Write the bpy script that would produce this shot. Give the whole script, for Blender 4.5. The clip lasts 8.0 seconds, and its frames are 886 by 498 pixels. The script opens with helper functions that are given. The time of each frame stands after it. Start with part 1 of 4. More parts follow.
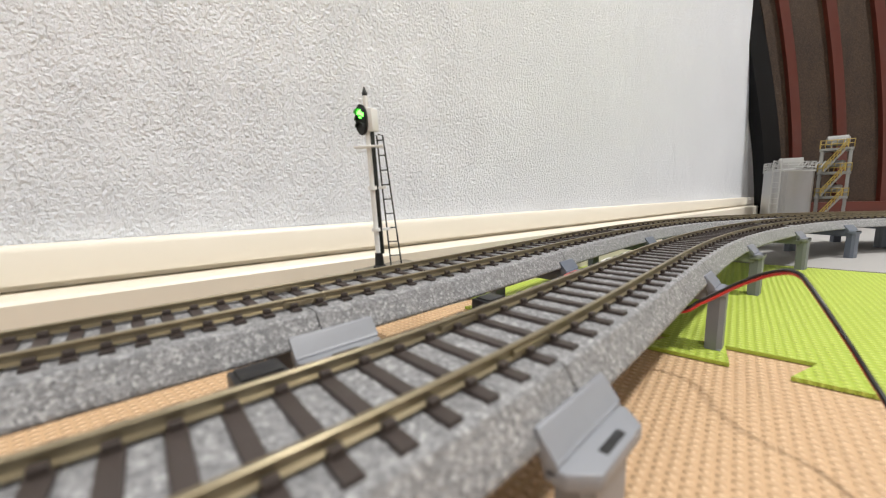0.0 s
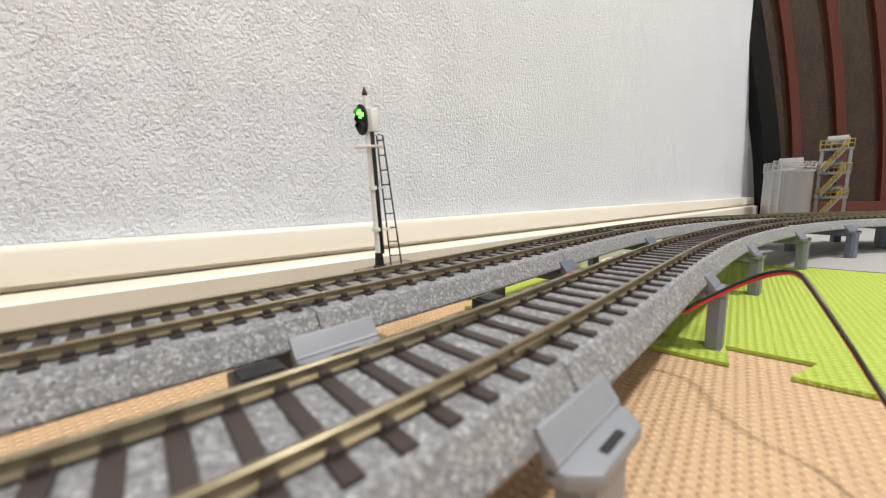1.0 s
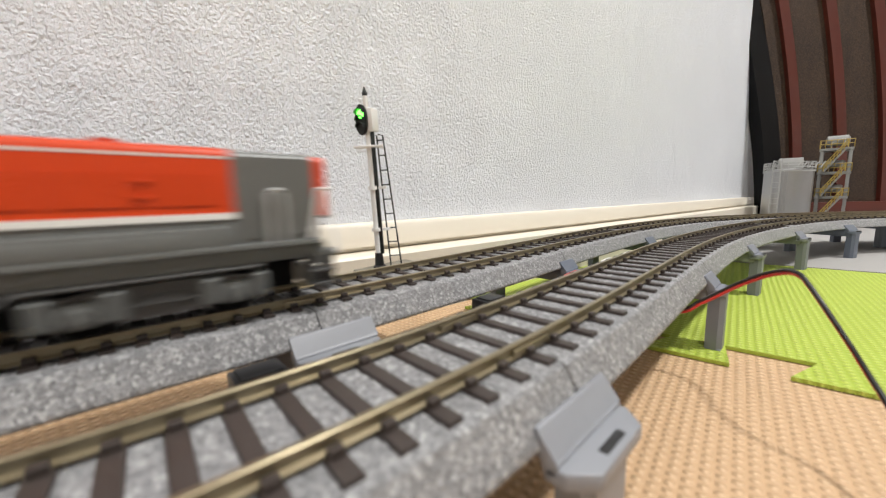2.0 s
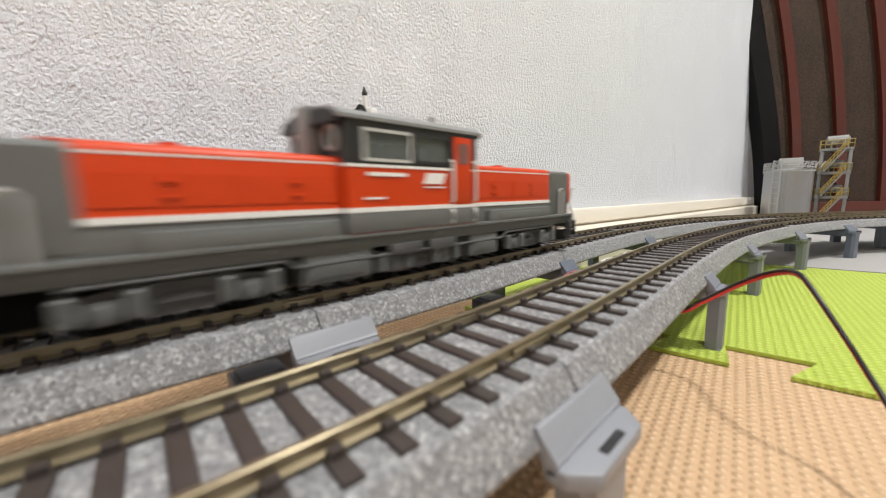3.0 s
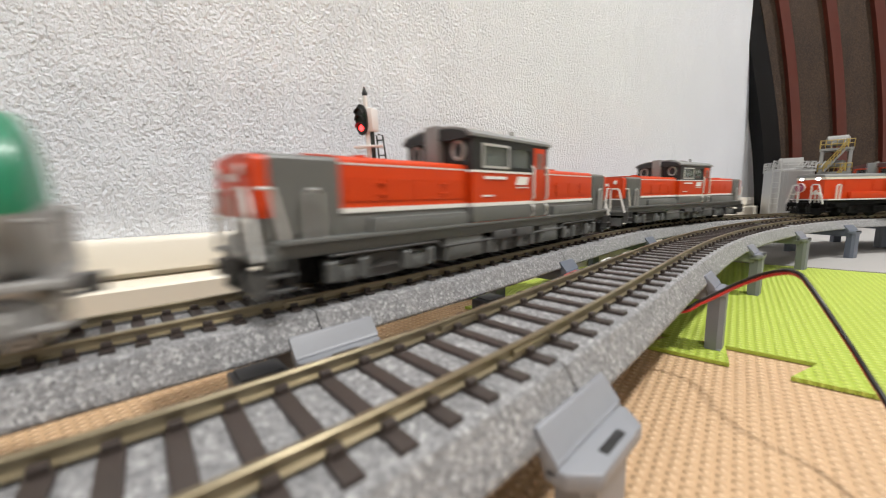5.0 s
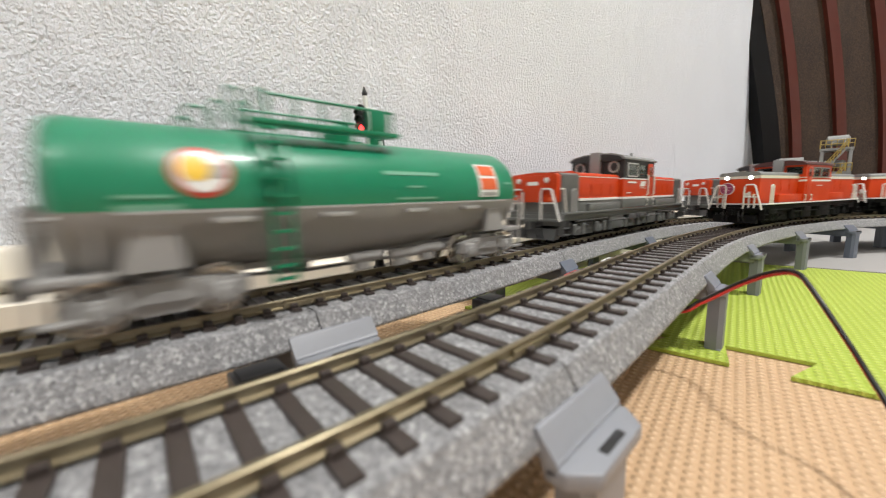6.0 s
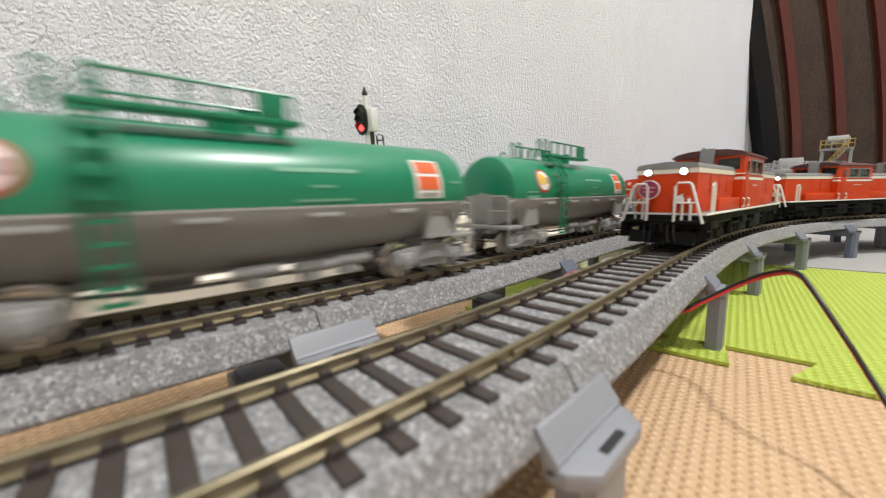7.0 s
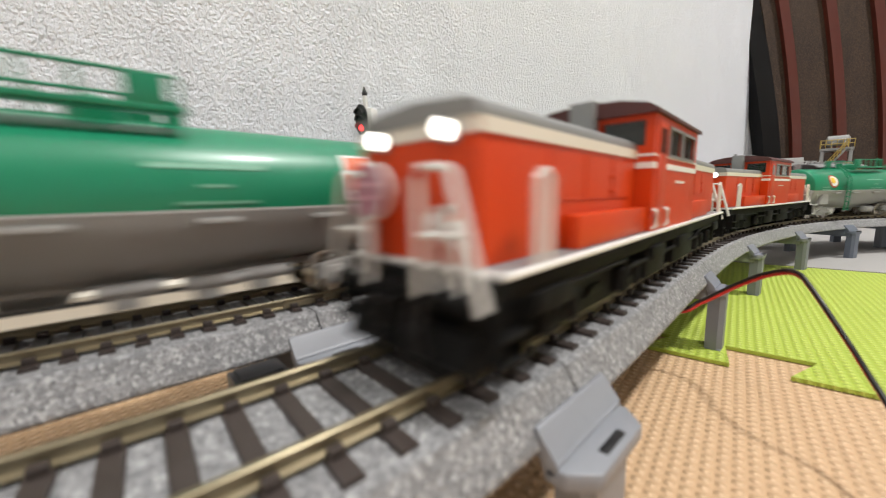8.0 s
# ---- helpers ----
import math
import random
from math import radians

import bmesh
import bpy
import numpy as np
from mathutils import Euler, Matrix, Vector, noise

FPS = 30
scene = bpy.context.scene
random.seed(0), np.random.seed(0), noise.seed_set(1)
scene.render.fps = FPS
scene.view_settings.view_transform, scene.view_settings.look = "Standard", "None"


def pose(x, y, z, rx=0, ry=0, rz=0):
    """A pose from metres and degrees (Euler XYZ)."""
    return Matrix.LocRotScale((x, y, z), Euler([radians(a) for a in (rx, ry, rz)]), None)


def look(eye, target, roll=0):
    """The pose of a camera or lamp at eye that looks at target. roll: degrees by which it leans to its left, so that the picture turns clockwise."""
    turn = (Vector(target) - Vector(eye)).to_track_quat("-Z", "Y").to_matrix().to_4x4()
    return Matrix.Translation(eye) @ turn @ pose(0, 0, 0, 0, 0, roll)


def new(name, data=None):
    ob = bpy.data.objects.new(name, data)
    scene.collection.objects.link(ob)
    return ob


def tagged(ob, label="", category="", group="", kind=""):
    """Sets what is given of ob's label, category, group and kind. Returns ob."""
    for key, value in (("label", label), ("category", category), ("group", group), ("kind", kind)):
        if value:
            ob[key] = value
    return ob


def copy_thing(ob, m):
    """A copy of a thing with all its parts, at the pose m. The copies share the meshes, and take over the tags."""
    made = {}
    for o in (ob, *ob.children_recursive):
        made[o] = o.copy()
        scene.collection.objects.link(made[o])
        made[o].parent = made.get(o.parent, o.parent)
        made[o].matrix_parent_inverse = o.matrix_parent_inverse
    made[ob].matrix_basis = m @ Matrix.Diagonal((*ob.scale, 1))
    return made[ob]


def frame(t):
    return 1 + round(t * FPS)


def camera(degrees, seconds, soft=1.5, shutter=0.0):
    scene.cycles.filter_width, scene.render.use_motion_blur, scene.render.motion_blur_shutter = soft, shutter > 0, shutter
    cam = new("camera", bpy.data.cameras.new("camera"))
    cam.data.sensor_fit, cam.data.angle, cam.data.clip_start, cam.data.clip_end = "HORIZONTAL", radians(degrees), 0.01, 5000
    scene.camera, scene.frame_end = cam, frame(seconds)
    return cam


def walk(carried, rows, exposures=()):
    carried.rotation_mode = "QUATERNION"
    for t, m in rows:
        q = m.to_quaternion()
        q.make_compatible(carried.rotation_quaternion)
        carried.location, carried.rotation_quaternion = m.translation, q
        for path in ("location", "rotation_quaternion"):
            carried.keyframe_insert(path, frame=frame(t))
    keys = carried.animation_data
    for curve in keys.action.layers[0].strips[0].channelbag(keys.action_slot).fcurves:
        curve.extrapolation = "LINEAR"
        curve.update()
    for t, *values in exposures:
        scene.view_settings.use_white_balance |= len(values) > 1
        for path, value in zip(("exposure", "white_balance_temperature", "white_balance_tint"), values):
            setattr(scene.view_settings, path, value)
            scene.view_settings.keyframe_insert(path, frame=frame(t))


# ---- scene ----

MM = 0.001
RAIL = 37.3          # height of the rail tops above the mats, mm


def place(x, y, z, rx=0, ry=0, rz=0):
    """A pose from millimetres and degrees."""
    return pose(x * MM, y * MM, z * MM, rx, ry, rz)


# ---- camera: it stands still on the floor beside the tracks ----
cam = camera(100.68, 8.0, soft=1.1, shutter=0.8)
EYE = (0.0, 0.0, 62.42 * MM)
aim = (0.0, math.cos(0.143), EYE[2] - math.sin(0.143))
# a small aperture: what stands close to the lens is a little soft
cam.data.dof.use_dof, cam.data.dof.focus_distance, cam.data.dof.aperture_fstop = True, 0.29, 16.0
stand = look(EYE, aim, roll=-1.15)
walk(cam, [(0.0, stand), (8.0, stand)], exposures=[(0.0, 0.0), (1.7, 0.0), (2.8, 0.03), (8.0, 0.03)])

# ---- light: the room's ceiling lamp, and an added fill lamp out of view ----
world = bpy.data.worlds.new("room_air")
world.use_nodes = True
world.node_tree.nodes["Background"].inputs[0].default_value = (0.9, 0.92, 1.0, 1)
world.node_tree.nodes["Background"].inputs[1].default_value = 0.05
scene.world = world


def area_lamp(name, eye, target, size, watts, colour):
    data = bpy.data.lights.new(name, "AREA")
    data.shape, data.size, data.energy, data.color = "DISK", size, watts, colour
    ob = new(name, data)
    ob.matrix_world = look(eye, target)
    return ob


area_lamp("ceiling_lamp_light", (1.02, -0.14, 2.28), (0.1, 0.15, 0.0), 0.19, 51, (1.0, 0.985, 0.955))
# fill added to brighten the sides that face the camera
area_lamp("second_ceiling_lamp_light", (-0.35, -1.35, 2.28), (0.1, 0.3, 0.0), 0.5, 22, (1.0, 0.985, 0.955))


# ---- materials ----
def nodes_of(name):
    m = bpy.data.materials.new(name)
    m.use_nodes = True
    nt = m.node_tree
    b = nt.nodes["Principled BSDF"]
    tc = nt.nodes.new("ShaderNodeTexCoord")
    return m, nt, b, tc


def tex(nt, kind, coord, scale, **inputs):
    n = nt.nodes.new(kind)
    nt.links.new(coord, n.inputs["Vector"])
    n.inputs["Scale"].default_value = scale
    for k, v in inputs.items():
        n.inputs[k].default_value = v
    return n


def mix(nt, fac, a, b):
    n = nt.nodes.new("ShaderNodeMix")
    n.data_type = "RGBA"
    if isinstance(fac, float):
        n.inputs[0].default_value = fac
    else:
        nt.links.new(fac, n.inputs[0])
    for sock, v in ((n.inputs[6], a), (n.inputs[7], b)):
        if isinstance(v, tuple):
            sock.default_value = (*v, 1)
        else:
            nt.links.new(v, sock)
    return n.outputs[2]


def ramp(nt, fac, stops):
    n = nt.nodes.new("ShaderNodeValToRGB")
    while len(n.color_ramp.elements) < len(stops):
        n.color_ramp.elements.new(0.5)
    for e, (at, c) in zip(n.color_ramp.elements, stops):
        e.position, e.color = at, (*c, 1) if isinstance(c, tuple) else (c, c, c, 1)
    nt.links.new(fac, n.inputs[0])
    return n.outputs[0]


def bump(nt, b, height, strength, distance):
    n = nt.nodes.new("ShaderNodeBump")
    n.inputs["Strength"].default_value, n.inputs["Distance"].default_value = strength, distance
    nt.links.new(height, n.inputs["Height"])
    nt.links.new(n.outputs[0], b.inputs["Normal"])


def surface(name, colour, rough=0.45, metal=0.0, vary=0.12, grain=900, blotch=60, relief=0.15, depth=0.0001, coat=0.0, emit=0.0, spec=0.5):
    """Paint, plastic or metal: colour varied at two scales, fine relief, uneven gloss."""
    m, nt, b, tc = nodes_of(name)
    big = tex(nt, "ShaderNodeTexNoise", tc.outputs["Object"], blotch, Detail=4.0)
    fine = tex(nt, "ShaderNodeTexNoise", tc.outputs["Object"], grain, Detail=3.0)
    dark = tuple(c * (1 - vary) for c in colour)
    lite = tuple(min(1, c * (1 + vary)) for c in colour)
    c1 = mix(nt, big.outputs[0], dark, lite)
    c2 = mix(nt, 0.25, c1, mix(nt, fine.outputs[0], dark, lite))
    nt.links.new(c2, b.inputs["Base Color"])
    b.inputs["Metallic"].default_value = metal
    b.inputs["Specular IOR Level"].default_value = spec
    r = ramp(nt, big.outputs[0], [(0.3, max(0.02, rough - 0.08)), (0.7, min(1, rough + 0.08))])
    nt.links.new(r, b.inputs["Roughness"])
    if coat:
        b.inputs["Coat Weight"].default_value = coat
        b.inputs["Coat Roughness"].default_value = 0.15
    if relief:
        bump(nt, b, fine.outputs[0], relief, depth)
    if emit:
        b.inputs["Emission Color"].default_value = (*colour, 1)
        b.inputs["Emission Strength"].default_value = emit
    return m


def stucco_material():
    """Trowelled stucco wallpaper: fine crumbs, short strokes in two directions, calmer and rougher patches."""
    m, nt, b, tc = nodes_of("stucco_wallpaper")
    o = tc.outputs["Object"]

    def strokes(turn, seed):
        mp = nt.nodes.new("ShaderNodeMapping")
        mp.inputs["Location"].default_value = (seed, 0, seed)
        mp.inputs["Rotation"].default_value = (0, radians(turn), 0)
        mp.inputs["Scale"].default_value = (1.0, 1.0, 0.42)
        nt.links.new(o, mp.inputs[0])
        n = tex(nt, "ShaderNodeTexNoise", mp.outputs[0], 620, Detail=4.0, Roughness=0.6)
        return ramp(nt, n.outputs[0], [(0.36, 0.0), (0.60, 1.0)])

    where = tex(nt, "ShaderNodeTexNoise", o, 26, Detail=2.0)
    pick = ramp(nt, where.outputs[0], [(0.44, 0.0), (0.56, 1.0)])
    crumbs = tex(nt, "ShaderNodeTexNoise", o, 690, Detail=4.0, Roughness=0.6)
    h = mix(nt, pick, strokes(38, 0.0), strokes(-32, 3.0))
    h = mix(nt, 0.5, h, ramp(nt, crumbs.outputs[0], [(0.36, 0.0), (0.64, 1.0)]))
    calm = tex(nt, "ShaderNodeTexNoise", o, 42, Detail=3.0)
    h = mix(nt, ramp(nt, calm.outputs[0], [(0.40, 0.0), (0.64, 0.40)]), h, (0.55, 0.55, 0.55))
    pits = tex(nt, "ShaderNodeTexNoise", o, 165, Detail=4.0, Roughness=0.65)
    h = mix(nt, 0.25, h, ramp(nt, pits.outputs[0], [(0.34, 0.0), (0.48, 0.8), (0.7, 1.0)]))
    bump(nt, b, h, 1.0, 0.0014)
    tone = tex(nt, "ShaderNodeTexNoise", o, 9, Detail=4.0)
    nt.links.new(mix(nt, tone.outputs[0], (0.812, 0.842, 0.906), (0.887, 0.917, 0.972)), b.inputs["Base Color"])
    b.inputs["Roughness"].default_value = 0.5
    return m


def ballast_material():
    m, nt, b, tc = nodes_of("grey_ballast")
    o = tc.outputs["Object"]
    cell = tex(nt, "ShaderNodeTexVoronoi", o, 1500)
    fine = tex(nt, "ShaderNodeTexNoise", o, 3600, Detail=3.0)
    big = tex(nt, "ShaderNodeTexNoise", o, 45, Detail=3.0)
    sep = nt.nodes.new("ShaderNodeSeparateColor")
    nt.links.new(cell.outputs["Color"], sep.inputs[0])
    c = ramp(nt, sep.outputs[0], [(0.0, (0.08, 0.08, 0.088)), (0.35, (0.17, 0.17, 0.178)), (0.75, (0.29, 0.29, 0.298)), (1.0, (0.60, 0.60, 0.60))])
    c = mix(nt, 0.45, c, ramp(nt, fine.outputs[0], [(0.3, (0.09, 0.09, 0.10)), (0.7, (0.38, 0.38, 0.38))]))
    c = mix(nt, 0.12, c, ramp(nt, big.outputs[0], [(0.3, (0.17, 0.17, 0.175)), (0.7, (0.30, 0.30, 0.30))]))
    nt.links.new(c, b.inputs["Base Color"])
    b.inputs["Roughness"].default_value = 0.7
    h = mix(nt, 0.4, cell.outputs["Distance"], fine.outputs[0])
    bump(nt, b, h, 0.8, 0.0004)
    return m


def mat_material(name, dark, lite, pitch):
    """Foam floor mat with a woven relief of small bumps."""
    m, nt, b, tc = nodes_of(name)
    o = tc.outputs["Object"]
    turn = nt.nodes.new("ShaderNodeMapping")
    turn.inputs["Rotation"].default_value = (0, 0, radians(38.8))
    nt.links.new(o, turn.inputs[0])
    heights = []
    for axis in ("X", "Y"):
        w = nt.nodes.new("ShaderNodeTexWave")
        w.bands_direction = axis
        w.inputs["Scale"].default_value = 0.314 / (pitch * MM)
        w.inputs["Distortion"].default_value = 0.25
        w.inputs["Detail Scale"].default_value = 2.0
        nt.links.new(turn.outputs[0], w.inputs[0])
        heights.append(w.outputs["Color"])
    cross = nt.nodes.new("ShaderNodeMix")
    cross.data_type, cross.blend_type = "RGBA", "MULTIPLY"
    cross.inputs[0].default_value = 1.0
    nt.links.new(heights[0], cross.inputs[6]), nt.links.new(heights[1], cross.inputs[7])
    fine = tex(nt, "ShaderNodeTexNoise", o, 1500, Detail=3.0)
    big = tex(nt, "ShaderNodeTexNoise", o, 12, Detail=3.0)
    # shade in the hollows between bumps, put into the foam's colour
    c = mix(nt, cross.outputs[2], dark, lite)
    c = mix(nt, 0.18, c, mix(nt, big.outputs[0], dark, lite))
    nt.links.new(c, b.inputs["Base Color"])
    b.inputs["Roughness"].default_value = 0.6
    bump(nt, b, mix(nt, 0.08, cross.outputs[2], fine.outputs[0]), 0.9, 0.0010)
    return m


def cloth_material():
    """Old brown cloth: coarse uneven weave, worn lighter in blotches and upright streaks."""
    m, nt, b, tc = nodes_of("brown_woven_cloth")
    o = tc.outputs["Object"]
    streak = nt.nodes.new("ShaderNodeMapping")
    streak.inputs["Scale"].default_value = (1.0, 1.0, 0.25)
    nt.links.new(o, streak.inputs[0])
    weave = tex(nt, "ShaderNodeTexNoise", o, 330, Detail=3.0, Roughness=0.7)
    run = tex(nt, "ShaderNodeTexNoise", streak.outputs[0], 60, Detail=4.0, Roughness=0.65)
    blotch = tex(nt, "ShaderNodeTexNoise", o, 16, Detail=3.0)
    c = ramp(nt, weave.outputs[0], [(0.32, (0.010, 0.0055, 0.0035)), (0.5, (0.034, 0.018, 0.010)), (0.70, (0.085, 0.050, 0.030))])
    c = mix(nt, 0.35, c, ramp(nt, run.outputs[0], [(0.35, (0.014, 0.008, 0.005)), (0.68, (0.070, 0.040, 0.022))]))
    c = mix(nt, 0.25, c, ramp(nt, blotch.outputs[0], [(0.35, (0.020, 0.010, 0.006)), (0.65, (0.055, 0.032, 0.018))]))
    nt.links.new(c, b.inputs["Base Color"])
    b.inputs["Roughness"].default_value = 0.85
    bump(nt, b, weave.outputs[0], 0.7, 0.0008)
    return m


def glass_material(name, tint, rough=0.05):
    m, nt, b, tc = nodes_of(name)
    dust = tex(nt, "ShaderNodeTexNoise", tc.outputs["Object"], 200, Detail=3.0)
    nt.links.new(ramp(nt, dust.outputs[0], [(0.3, tint), (0.8, tuple(c * 1.6 for c in tint))]), b.inputs["Base Color"])
    b.inputs["Roughness"].default_value = rough
    b.inputs["Transmission Weight"].default_value = 0.8
    b.inputs["IOR"].default_value = 1.15
    b.inputs["Coat Weight"].default_value = 0.6
    return m


STUCCO = stucco_material()
SKIRT = surface("cream_skirting", (0.80, 0.74, 0.63), 0.38, vary=0.03, grain=300, blotch=9, relief=0.05)
CEILING = surface("ceiling_paint", (0.8, 0.8, 0.79), 0.8, vary=0.03, grain=80, blotch=4, relief=0.05)
FLOORBOARD = surface("brown_floor", (0.28, 0.18, 0.10), 0.4, vary=0.2, grain=60, blotch=6)
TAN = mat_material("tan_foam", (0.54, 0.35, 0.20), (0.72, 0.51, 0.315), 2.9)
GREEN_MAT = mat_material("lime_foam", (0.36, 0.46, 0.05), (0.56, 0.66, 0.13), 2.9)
GREY_MAT = surface("grey_felt", (0.35, 0.34, 0.33), 0.85, vary=0.10, grain=420, blotch=9, relief=0.5, depth=0.0004)
BALLAST = ballast_material()
RAILMETAL = surface("weathered_rail", (0.295, 0.25, 0.165), 0.38, 0.8, vary=0.2, grain=1500, blotch=80, relief=0.1)
SLEEPER = surface("dark_brown_sleeper", (0.045, 0.034, 0.030), 0.5, vary=0.25, grain=1800, blotch=200, relief=0.3)
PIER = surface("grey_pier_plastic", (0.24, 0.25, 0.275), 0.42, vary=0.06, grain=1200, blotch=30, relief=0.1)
# the same grey pier plastic with the far piers' shade put into its colour
PIER_SHADED = surface("shaded_pier_plastic", (0.13, 0.15, 0.19), 0.42, vary=0.06, grain=1200, blotch=30, relief=0.1)
BLACK = surface("black_plastic", (0.012, 0.012, 0.013), 0.4, vary=0.2, relief=0.1)
WIREBLACK = surface("black_wire", (0.015, 0.014, 0.014), 0.35, vary=0.2, relief=0.05)
WIRERED = surface("red_wire", (0.55, 0.03, 0.02), 0.35, vary=0.1, relief=0.05)
RED = surface("red_orange_paint", (0.58, 0.048, 0.004), 0.42, vary=0.05, grain=700, blotch=40, relief=0.04, coat=0.04, spec=0.32)
LOCOGREY = surface("loco_grey_paint", (0.135, 0.14, 0.135), 0.42, vary=0.08, grain=700, blotch=40, relief=0.06)
ROOFGREY = surface("loco_roof_grey", (0.22, 0.225, 0.225), 0.45, vary=0.1, grain=700, blotch=40, relief=0.08)
UNDER = surface("underframe_grey", (0.085, 0.085, 0.084), 0.5, vary=0.18, grain=700, blotch=80, relief=0.12)
UNDERBLACK = surface("underframe_black", (0.006, 0.006, 0.006), 0.7, vary=0.18, grain=700, blotch=80, relief=0.12, spec=0.15)
WHITE = surface("white_paint", (0.80, 0.80, 0.78), 0.4, vary=0.05, relief=0.04)
FRAMESILVER = surface("silver_window_frame", (0.62, 0.62, 0.60), 0.35, 0.4, vary=0.05, relief=0.03)
MODELGREY = surface("pale_grey_model_plastic", (0.40, 0.40, 0.39), 0.45, vary=0.08, relief=0.06)
CREAM = surface("cream_paint", (0.74, 0.70, 0.62), 0.42, vary=0.05, relief=0.04)
WHITERAIL = surface("white_plastic_rail", (0.72, 0.71, 0.68), 0.42, vary=0.06, relief=0.04)
CABBLACK = surface("cab_black_paint", (0.016, 0.017, 0.018), 0.4, vary=0.15, relief=0.05)
PANE = glass_material("greenish_pane", (0.30, 0.345, 0.325))
DARKPANE = glass_material("dark_pane", (0.10, 0.12, 0.115))
TANKGREEN = surface("tank_green_paint", (0.004, 0.205, 0.10), 0.36, vary=0.06, grain=500, blotch=30, relief=0.03, coat=0.12)
TANKGREY = surface("tank_grey_paint", (0.34, 0.335, 0.32), 0.42, vary=0.07, grain=500, blotch=30, relief=0.05)
BOGIEGREY = surface("bogie_grey", (0.33, 0.325, 0.315), 0.45, vary=0.15, grain=900, blotch=90, relief=0.12)
STEEL = surface("bright_steel", (0.62, 0.58, 0.52), 0.24, 1.0, vary=0.1, relief=0.05)
FLAGRED = surface("orange_red_sign", (0.72, 0.13, 0.035), 0.45, vary=0.06, relief=0.03)
EMBLEMRED = surface("dark_red_emblem", (0.48, 0.055, 0.03), 0.45, vary=0.06, relief=0.03)
YELLOW = surface("yellow_emblem", (0.80, 0.52, 0.05), 0.45, vary=0.06, relief=0.03)
PINK = surface("purple_red_headmark", (0.27, 0.035, 0.10), 0.4, vary=0.2, grain=900, blotch=300, relief=0.03)
LAMPGLOW = surface("headlamp_glow", (1.0, 0.95, 0.85), 0.3, vary=0.0, relief=0.0, emit=7.0)
GREENGLOW = surface("green_signal_glow", (0.08, 1.0, 0.05), 0.3, vary=0.0, relief=0.0, emit=9.0)
REDGLOW = surface("red_signal_glow", (1.0, 0.03, 0.03), 0.3, vary=0.0, relief=0.0, emit=6.0)
SIGNALBLACK = surface("signal_head_black", (0.012, 0.016, 0.014), 0.4, vary=0.15, relief=0.05)
SILVER = surface("silver_tank_paint", (0.40, 0.40, 0.40), 0.36, 0.8, vary=0.06, grain=300, blotch=12, relief=0.05)
TOWERGREY = surface("tower_grey_plastic", (0.26, 0.26, 0.25), 0.45, vary=0.1, relief=0.08)
RAILYELLOW = surface("yellow_handrail", (0.40, 0.29, 0.07), 0.45, vary=0.1, relief=0.05)
SCREENCLOTH = cloth_material()
REDWOOD = surface("red_brown_wood", (0.085, 0.017, 0.010), 0.4, vary=0.25, grain=90, blotch=10, relief=0.15)
DARKPOST = surface("black_lacquer", (0.006, 0.006, 0.0065), 0.4, vary=0.2, relief=0.05, spec=0.2)


# ---- mesh helpers, in millimetres ----
def mesh_of(name, bm, material, smooth=True, angle=38):
    bm.transform(Matrix.Scale(MM, 4))
    bmesh.ops.recalc_face_normals(bm, faces=bm.faces)
    data = bpy.data.meshes.new(name)
    bm.to_mesh(data)
    bm.free()
    if smooth:
        data.shade_smooth()
        data.set_sharp_from_angle(angle=radians(angle))
    data.materials.append(material)
    return data


def part(name, bm, material, parent, label="", at=None):
    """Links a bmesh as ONE mesh object under a thing or a part."""
    ob = new(name, mesh_of(name, bm, material))
    ob.parent = parent
    if at is not None:
        ob.matrix_basis = at
    if label:
        ob["label"] = label
    return ob


def piece(name, data, parent, at):
    ob = new(name, data)
    ob.parent = parent
    ob.matrix_basis = at
    return ob


def solid(name, bm, material, label, category, kind="", group="", at=None):
    ob = new(name, mesh_of(name, bm, material))
    if at is not None:
        ob.matrix_basis = at
    return tagged(ob, label, category, group, kind)


def thing(name, label, category, group="", at=None):
    ob = new(name)
    ob.empty_display_size = 0.01
    if at is not None:
        ob.matrix_basis = at
    return tagged(ob, label, category, group)


def box(bm, x0, x1, y0, y1, z0, z1, bevel=0.0, m=None):
    vs = [bm.verts.new((x, y, z)) for x in (x0, x1) for y in (y0, y1) for z in (z0, z1)]
    fs = [bm.faces.new([vs[i] for i in q]) for q in ((0, 1, 3, 2), (4, 6, 7, 5), (0, 4, 5, 1), (2, 3, 7, 6), (0, 2, 6, 4), (1, 5, 7, 3))]
    if bevel:
        es = list({e for fc in fs for e in fc.edges})
        out = bmesh.ops.bevel(bm, geom=es, offset=bevel, segments=2, profile=0.5, affect="EDGES")
        vs = list({v for fc in out["faces"] for v in fc.verts} | {v for v in vs if v.is_valid})
    if m is not None:
        bmesh.ops.transform(bm, matrix=m, verts=[v for v in vs if v.is_valid])
    return bm


def new_box(*a, **k):
    return box(bmesh.new(), *a, **k)


def tube(bm, pts, r, seg=6):
    """A round bar along a line of points."""
    pts = [Vector(q) for q in pts]
    rings = []
    for i, q in enumerate(pts):
        d = (pts[min(i + 1, len(pts) - 1)] - pts[max(i - 1, 0)]).normalized()
        side = d.cross(Vector((0, 0, 1)))
        if side.length < 0.1:
            side = d.cross(Vector((0, 1, 0)))
        side.normalize()
        up = side.cross(d)
        rings.append([bm.verts.new(q + r * (side * math.cos(a) + up * math.sin(a))) for a in (2 * math.pi * k / seg for k in range(seg))])
    for a, b in zip(rings, rings[1:]):
        for k in range(seg):
            bm.faces.new((a[k], a[(k + 1) % seg], b[(k + 1) % seg], b[k]))
